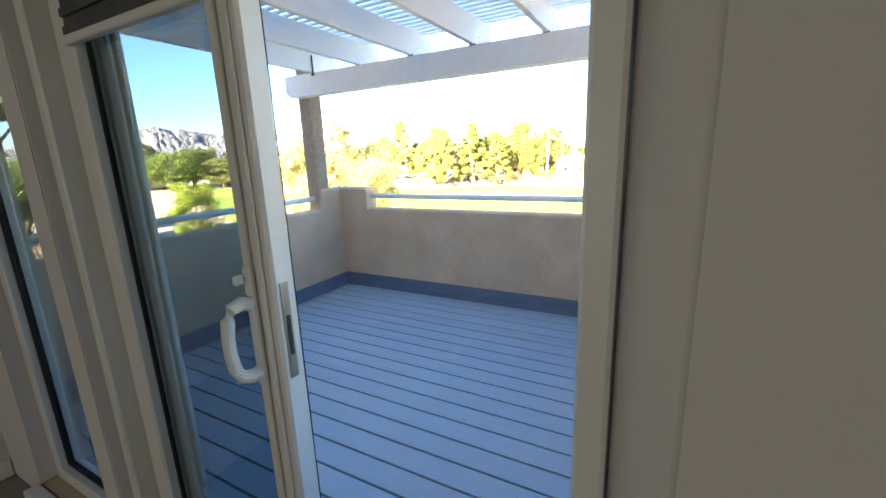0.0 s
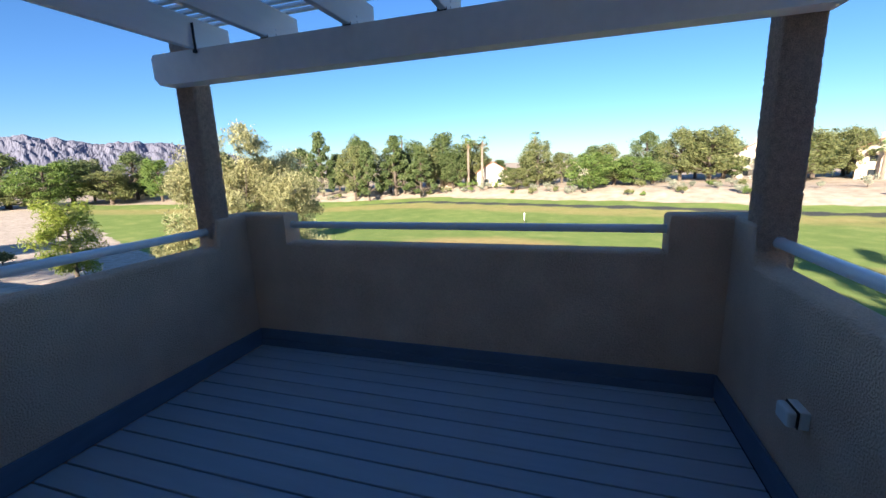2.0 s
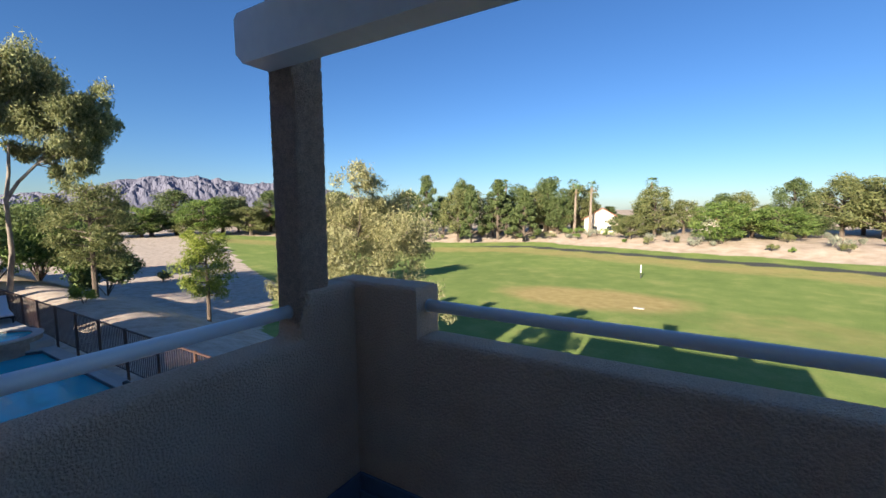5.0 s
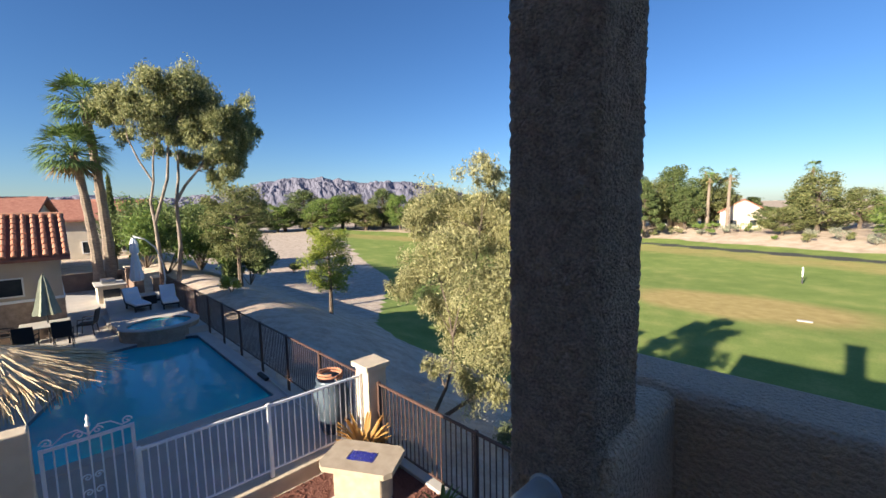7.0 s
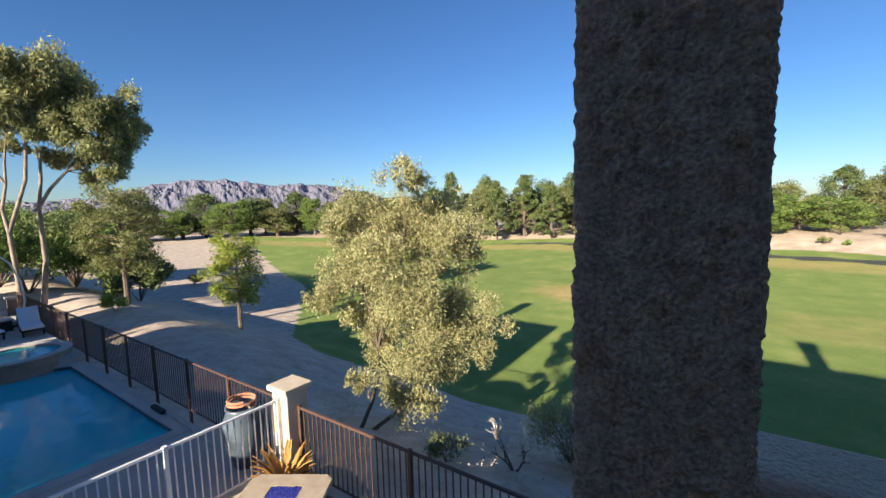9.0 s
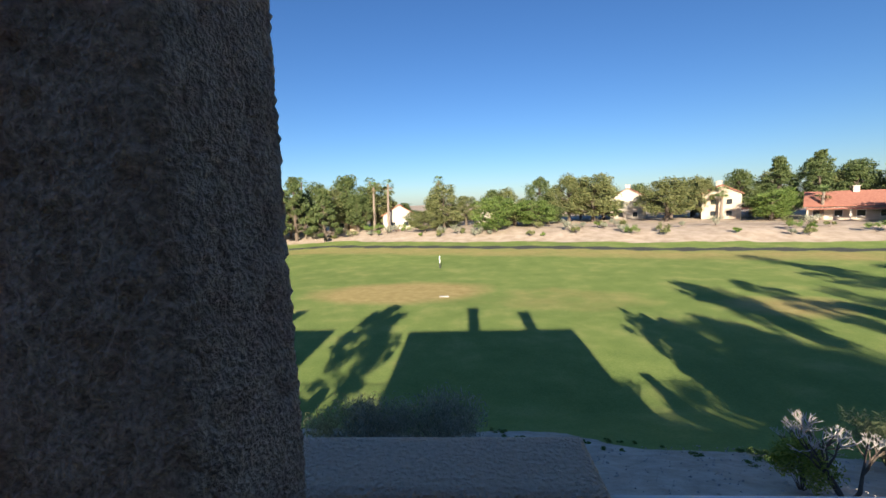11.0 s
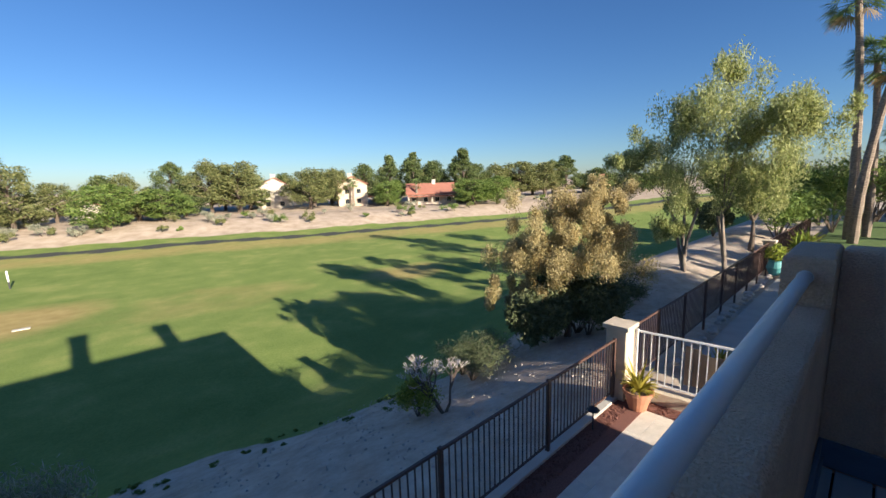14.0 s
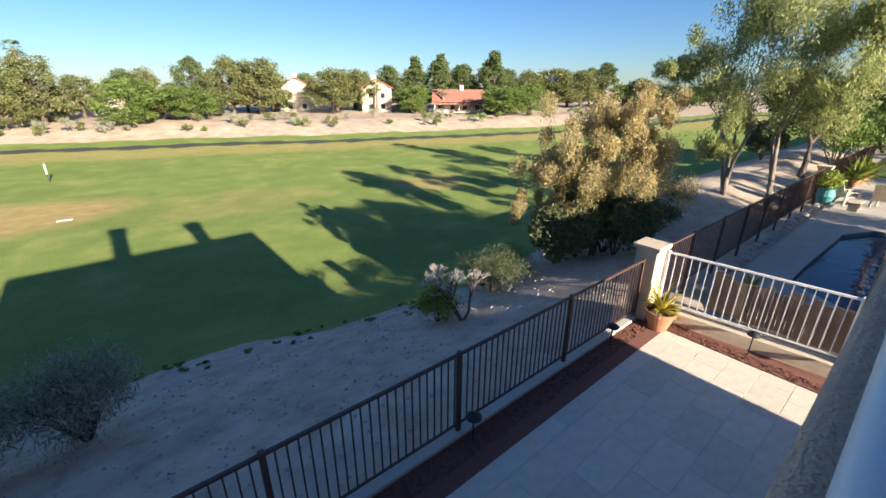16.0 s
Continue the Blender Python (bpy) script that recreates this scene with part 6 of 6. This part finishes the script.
def far_tree(x, y, top, width, kind, seed):
    """A tree of the far row: built once for each kind, then copied at its own size."""
    z = land(x, y) - 0.15
    h = max(3.0, top - z)
    labels = {"round": "dense rounded pine across the fairway", "pine": "tall layered pine across the fairway",
              "olive": "olive-green spreading tree across the fairway", "mesquite": "low bright green mesquite across the fairway"}
    key = (kind, seed % 3)
    if key not in VARIANTS:
        rng = random.Random(hash_seed(kind) + seed % 3)
        t = thing("tree", (0, 0, 0), labels[kind], "tree", "trees across the fairway")
        bm = bmesh.new()
        low = {"round": 0.20, "pine": 0.14, "olive": 0.20, "mesquite": 0.18}[kind]
        tube(bm, [(0, 0, -0.3), (0.1, 0, 3), (0, 0, 8)], [0.32, 0.24, 0.06], 7, cap=False)
        clumps = []
        m = 30
        for i in range(m):
            f = (i + 0.5) / m
            a = i * 2.4 + rng.random() * 0.8
            if kind == "pine":
                r = (1.05 - f) ** 0.8 * rng.uniform(0.5, 1.0)
            elif kind == "round":
                r = math.sin(math.pi * (0.12 + 0.85 * f)) ** 0.7 * rng.uniform(0.45, 0.85)
            else:
                r = math.sin(math.pi * (0.16 + 0.76 * f)) ** 0.6 * rng.uniform(0.35, 0.95)
            zz = 10 * (low + (0.93 - low) * f)
            c = (3.6 * r * math.cos(a), 3.6 * r * math.sin(a), zz)
            tube(bm, [(0, 0, max(1.5, zz - 1.6)), c], [0.09, 0.03], 4, cap=False)
            s = rng.uniform(0.8, 1.4) * (0.75 if kind == "pine" else 1.0)
            clumps.append((c, (s, s, s * (0.55 if kind == "pine" else 0.75)), 300))
        part("trunk", bm, bark, t)
        crown(t, clumps, 0.17, {"round": leaf_pine, "pine": leaf_pine, "olive": leaf_olive, "mesquite": leaf_green}[kind], seed + 11, aspect=0.4, shell=0.3)
        VARIANTS[key] = t
        t.matrix_basis = pose(x, y, z, 0, 0, seed * 67) @ Matrix.Diagonal((width / 8, width / 8, h / 10, 1))
        return
    copy_thing(VARIANTS[key], pose(x, y, z, 0, 0, seed * 67) @ Matrix.Diagonal((width / 8 / VARIANTS[key].scale.x, width / 8 / VARIANTS[key].scale.y, h / 10 / VARIANTS[key].scale.z, 1)))


def hash_seed(kind):
    return {"round": 100, "pine": 200, "olive": 300, "mesquite": 400}[kind]


ROW = [
    (-57.5, 87.2, 10.7, 7.2, "pine"), (-48.2, 87.0, 6.3, 7, "olive"), (-44.4, 86.8, 7.8, 6, "pine"), (-40.1, 93.2, 9.2, 8.3, "pine"), (-33.4, 93.7, 5.9, 8, "pine"),
    (-31.6, 106.9, 9.6, 11, "round"), (-13.8, 102.5, 6.5, 11, "round"), (-5.6, 101.3, 6.0, 8.3, "olive"), (2.5, 117.5, 6.4, 8, "round"), (6.3, 91.3, 2.4, 9.8, "mesquite"),
    (10.5, 108, 4.5, 7, "olive"), (20.9, 117.7, 7.7, 8, "round"), (15.3, 96.3, 1.3, 9.5, "mesquite"), (27.6, 111.2, 7.6, 9, "olive"), (32.6, 106.7, 7.2, 12, "olive"),
    (52.8, 129.3, 5.2, 8, "round"), (48.0, 100.8, 5.3, 11, "olive"), (58.4, 104.5, 5.5, 5.5, "olive"), (70.1, 109.1, 7.2, 9, "round"), (76.4, 104.8, 10.0, 9, "pine"),
    (82.2, 100.4, 11.0, 8.5, "pine"), (88.3, 97.8, 7.0, 9, "pine"), (93.7, 89.9, 11.6, 10.5, "pine"), (79.7, 72.7, 1.5, 11, "mesquite"), (86, 70, 2.2, 9, "mesquite"),
    (70, 96, 2.0, 8, "mesquite"), (120, 88, 7.4, 16, "olive"), (130, 84, 7.0, 14, "olive"), (139, 80.7, 9.8, 12, "pine"), (153.2, 75.3, 4.7, 13, "round"), (166, 70.8, 2.8, 12, "olive"),
    (178, 68.5, 2.4, 12, "mesquite"), (195, 66, 4.0, 14, "olive"), (105, 95, 7, 10, "round"), (112, 92, 6.5, 10, "olive"),
    (-111.2, 44.3, 2.4, 8, "mesquite"), (-112.9, 53.0, 6.7, 12, "round"), (-103.9, 55.2, 4.4, 11, "mesquite"), (-110.2, 68.2, 5.5, 7, "olive"), (-101.3, 72.4, 6.9, 9, "round"),
    (-90.5, 70.3, 4.9, 7, "mesquite"), (-83.7, 70.7, 2.4, 9, "olive"), (-80, 77.7, 6.1, 11, "olive"), (-71.8, 82.5, 4.3, 11, "olive"), (-64, 88, 6.5, 9, "round"),
    (-120, 30, 3.5, 12, "mesquite"), (-118, 38, 4.5, 12, "olive"), (-125, 18, 3.0, 13, "mesquite"), (-88, 84, 5.5, 10, "olive"), (-96, 92, 7.0, 11, "round"),
    (-24, 112, 4.5, 9, "olive"), (-52, 100, 7.5, 9, "olive"), (62, 116, 6.0, 9, "olive"), (97, 108, 8.5, 12, "round"), (40, 122, 5.5, 10, "round"), (-38, 103, 7.5, 9, "round"),
    (-19, 99, 1.0, 7, "olive"), (-10, 96, -0.5, 6, "olive"), (55, 95, 1.0, 8, "olive"), (66, 92, 1.2, 8, "mesquite"), (88, 82, 1.5, 9, "mesquite"),
]
SEEN = ((-18.5, 111), (45.5, 118), (63, 105.5), (79, 89), (3.5, 125.5))   # houses that show between the trees
for i, (x, y, top, width, kind) in enumerate(ROW):
    if all(abs((x - 1.7) / y * hy + 1.7 - hx) > 1.4 + 0.24 * width or y > hy for hx, hy in SEEN):
        far_tree(x, y, top + 0.7, width * 1.25, kind, i)
    x, y = x + 5.5, y + 9
    if all(abs((x - 1.7) / y * hy + 1.7 - hx) > 1.4 + 0.24 * width or y > hy for hx, hy in SEEN):
        far_tree(x, y, top - 0.8 - (i % 4) * 0.5, width * 1.15, ("round", "olive", "pine", "olive")[i % 4], i + 1)
for x, y, top, s in ((-24.0, 104.7, 7.8, 31), (-20.0, 103.5, 8.2, 32), (-8, 118, 9.5, 33), (60.5, 100.5, 3.2, 34), (73, 88, 2.4, 35), (-46, 112, 10.2, 36), (-28, 118, 10.0, 37)):
    z = land(x, y)
    palm((x, y, z), top - z - 1.2, s, (0.2, 0), 2.0, 0.3, 26, "fan palm among the trees across the fairway")

# bushes along the sandy bank
rng = random.Random(31)
for i in range(80):
    x = rng.uniform(-55, 105)
    y = bank_line(x) + rng.uniform(2, 15)
    r = rng.uniform(0.6, 1.6)
    shrub((x, y, land(x, y)), r, 420, (leaf_olive, leaf_sage, leaf_green)[i % 3], 0.17, "desert bush on the sandy bank", 400 + i, "desert_bush", twigs=5)


def far_house(x, y, w, d, h, roof_h, turn, wall, label, storeys=1, chimney_at=None, patio=False):
    z = land(x, y) - 0.3
    t = thing("house", (x, y, z), label, "house", "houses across the fairway")
    m = Matrix.Translation((x, y, z)) @ pose(0, 0, 0, 0, 0, turn)

    def put(name, bm, material, parent, lab=""):
        bm.transform(m)
        return part(name, bm, material, parent, lab)

    bm = boxed(-w / 2, -d / 2, 0, w / 2, d / 2, h)
    put("wall", bm, wall, t)
    for xx in (-w / 2, w / 2):
        gable = bmesh.new()
        gable.faces.new([gable.verts.new(v) for v in ((xx, -d / 2, h), (xx, d / 2, h), (xx, 0, h + roof_h))])
        put("gable", gable, wall, t)
    bm = bmesh.new()
    e = 0.5
    for s in (-1, 1):
        k = roof_h / (d / 2)
        vs = [bm.verts.new(v) for v in ((-w / 2 - e, s * (d / 2 + e), h - e * k), (w / 2 + e, s * (d / 2 + e), h - e * k), (w / 2 + e, 0, h + roof_h), (-w / 2 - e, 0, h + roof_h))]
        ws = [bm.verts.new(v.co + Vector((0, 0, 0.22))) for v in vs]
        bm.faces.new(vs)
        bm.faces.new(ws[::-1])
        for i in range(4):
            j = (i + 1) % 4
            bm.faces.new((vs[i], vs[j], ws[j], ws[i]))
    put("roof", bm, far_roof, t)
    for s in range(storeys):
        n = max(2, int(w / 3.2))
        for i in range(n):
            xx = -w / 2 + w * (i + 0.5) / n
            wd = put("window", boxed(xx - 0.6, -d / 2 - 0.06, 0.95 + 2.8 * s, xx + 0.6, -d / 2 - 0.005, 2.15 + 2.8 * s), window_dark, t)
            put("frame", frame_rect(bmesh.new(), xx - 0.68, xx + 0.68, 0.87 + 2.8 * s, 2.23 + 2.8 * s, -d / 2 - 0.09, -d / 2 - 0.003, 0.09, 0), white_paint, wd)
        for yy in (-d / 5, d / 5):
            for sx in (-1, 1):
                put("window", boxed(*sorted((sx * w / 2, sx * (w / 2 + 0.05)))[:1], yy - 0.55, 0.95 + 2.8 * s, sorted((sx * w / 2, sx * (w / 2 + 0.05)))[1], yy + 0.55, 2.15 + 2.8 * s), window_dark, t)
    if chimney_at is not None:
        c = put("chimney", boxed(chimney_at - 0.5, -0.6, h, chimney_at + 0.5, 0.6, h + roof_h + 1.0), wall, t)
        put("cap", boxed(chimney_at - 0.6, -0.7, h + roof_h + 1.0, chimney_at + 0.6, 0.7, h + roof_h + 1.2), wall, c)
    if patio:
        put("patio_roof", boxed(-w / 2, -d / 2 - 3, 2.4, w / 2, -d / 2 - 0.02, 2.65), far_roof, t)
        for xx in (-w / 2 + 0.2, 0, w / 2 - 0.2):
            put("patio_post", boxed(xx - 0.15, -d / 2 - 2.9, 0, xx + 0.15, -d / 2 - 2.6, 2.399), wall, t)


far_house(-32.0, 110.5, 9, 8, 4.2, 2.0, 15, house_stucco, "single-storey house with a red tile roof", 1)
far_house(-18.5, 111, 7, 8.5, 4.0, 2.6, 100, white_stucco, "cream gabled house with a red tile roof", 1)
far_house(3.5, 125.5, 9, 8, 3.0, 2.0, 95, white_stucco, "cream gabled house among the trees", 1)
far_house(45.5, 118, 9, 9, 6.2, 2.4, 70, white_stucco, "two-storey white house with a red roof", 2, 1.5)
far_house(63, 105.5, 8, 8, 6.3, 2.0, 65, house_stucco, "two-storey peach stucco house with a patio roof", 2, 2.5, patio=True)
far_house(79, 89, 13, 9, 3.2, 2.6, -38, white_stucco, "long low white house with a red tile roof", 1, 1.0, patio=True)
far_house(118, 93, 10, 8, 3.0, 2.0, -40, white_stucco, "low white house among the trees", 1)
far_house(170, 84, 10, 8, 5.5, 2.0, -50, white_stucco, "pale house far up the fairway", 2)
far_house(-108, 76, 10, 8, 4.0, 2.0, 50, white_stucco, "pale house beyond the far trees", 1)
far_house(-50, -6.5, 11, 9, 4.6, 1.9, 78, white_stucco, "white house with a red tile roof beyond the pool house", 1, 1.5)
far_house(-62, 3.0, 10, 8, 4.6, 2.0, 80, white_stucco, "pale house with a red tile roof in the next row", 1, 1.0)
far_house(-36, -9, 8, 8, 3.4, 1.9, 85, house_stucco, "tan house with a red tile roof beside the palms", 1, 1.0)
t = thing("apartment_building", (70, -6, YARD), "modern grey and white building beyond the palms", "building")
part("wall", boxed(58, -18, YARD, 74, -3.2, 4.2), white_stucco, t)
part("terrace", boxed(54, -10, YARD, 57.9, -1.5, 0.2), white_stucco, t)
for i in range(3):
    for j in range(2):
        part("window", boxed(57.94, -16 + 4.2 * i, YARD + 1 + 3 * j, 57.99, -13 + 4.2 * i, YARD + 2.7 + 3 * j), window_dark, t)
single("wall_far_garden", boxed(41, -3.0, YARD - 0.2, 53.9, -2.8, YARD + 0.8), house_stucco, "low tan garden wall beyond the palms", "wall", kind="structure")
single("grass", boxed(34.2, -2.7, YARD - 0.2, 53, 2.4, YARD + 0.02), shade("lawn", (0.05, 0.10, 0.02), (0.11, 0.17, 0.04), 3, 0.95, 0.5, 60), "small green lawn beside the palms", "lawn", kind="structure")

# patio furniture at the end of the yard next door
g = thing("garden_pot", (24.0, 2.9, YARD), "teal glazed garden pot with a plant", "pot")
part("body", lathe(bmesh.new(), (24.0, 2.9, YARD), [(0.2, 0), (0.33, 0.35), (0.25, 0.62), (0.3, 0.7), (0.22, 0.68)], 16), teal_paint, g)
crown(g, [((24.0, 2.9, YARD + 1.0), (0.4, 0.4, 0.35), 400)], 0.09, leaf_bright, 8)
g = thing("adirondack_chair", (0, 0, 0), "pale wooden garden chair at the pool end", "chair", "chairs by the dark pool")
part("seat", boxed(-0.28, -0.28, 0.32, 0.28, 0.25, 0.37, bevel=0.01), column_stucco, g)
for k in range(5):
    bm = bmesh.new()
    box(bm, -0.27 + 0.11 * k, 0, 0, -0.17 + 0.11 * k, 0.025, 0.72 - 0.03 * abs(k - 2))
    bm.transform(pose(0, 0.22, 0.34, -20))
    part("slat", bm, column_stucco, g)
for x in (-0.3, 0.3):
    part("armrest", boxed(x - 0.06, -0.32, 0.55, x + 0.06, 0.3, 0.58), column_stucco, g)
    part("leg", boxed(x - 0.03, -0.28, 0, x + 0.03, -0.2, 0.549), column_stucco, g)
    part("leg", boxed(x - 0.03, 0.2, 0, x + 0.03, 0.26, 0.549), column_stucco, g)
g.matrix_basis = pose(24.6, 2.3, YARD, 0, 0, 40)
copy_thing(g, pose(24.9, 1.2, YARD, 0, 0, 70))
g = thing("side_bench", (23.6, 2.0, YARD), "low pale wooden bench by the dark pool", "bench")
part("seat", boxed(23.2, 1.7, YARD + 0.3, 24.1, 2.1, YARD + 0.36), column_stucco, g)
for x in (23.3, 24.0):
    part("leg", boxed(x - 0.04, 1.75, YARD, x + 0.04, 2.05, YARD + 0.299), column_stucco, g)
for i, (x, y) in enumerate(((29.5, 2.7), (30.6, 2.6), (31.8, 2.5))):
    spiky("potted_plant", (x, y, YARD), 0.9, 40, leaf_bright, "bright green potted shrub by the fence", pot=0.25, upright=1.0, category="potted plant")
for i, (x, y) in enumerate(((11.3, 2.3), (11.6, 1.3), (12.0, 2.2), (11.0, 0.4))):
    spiky("shrub", (x, y, YARD), 0.35, 26, (leaf_yellow, leaf_dry)[i % 2], "thin dry garden plant behind the white fence", upright=1.3)

# ---- patio stones, last ----
stone = finish("patio_stone", boxed(0, 0, -0.006, 0.902, 0.448, 0, bevel=0.003, segments=1), travertine)
for j in range(12):
    for i in range(9):
        x = 8.72 - 0.91 * (i + 1) - (0.0, 0.32, 0.58)[j % 3]
        if 1.53 < x < 7.9:
            piece("patio_stone", stone, patio, (x, 2.9 - 0.455 * (j + 1), YARD - 0.004))
    shift = (0.0, 0.32, 0.58)[j % 3]
    if shift:
        piece("patio_stone", stone, patio, (8.72 - shift + 0.008, 2.9 - 0.455 * (j + 1), YARD - 0.004), scale=((shift - 0.012) / 0.902, 1, 1))
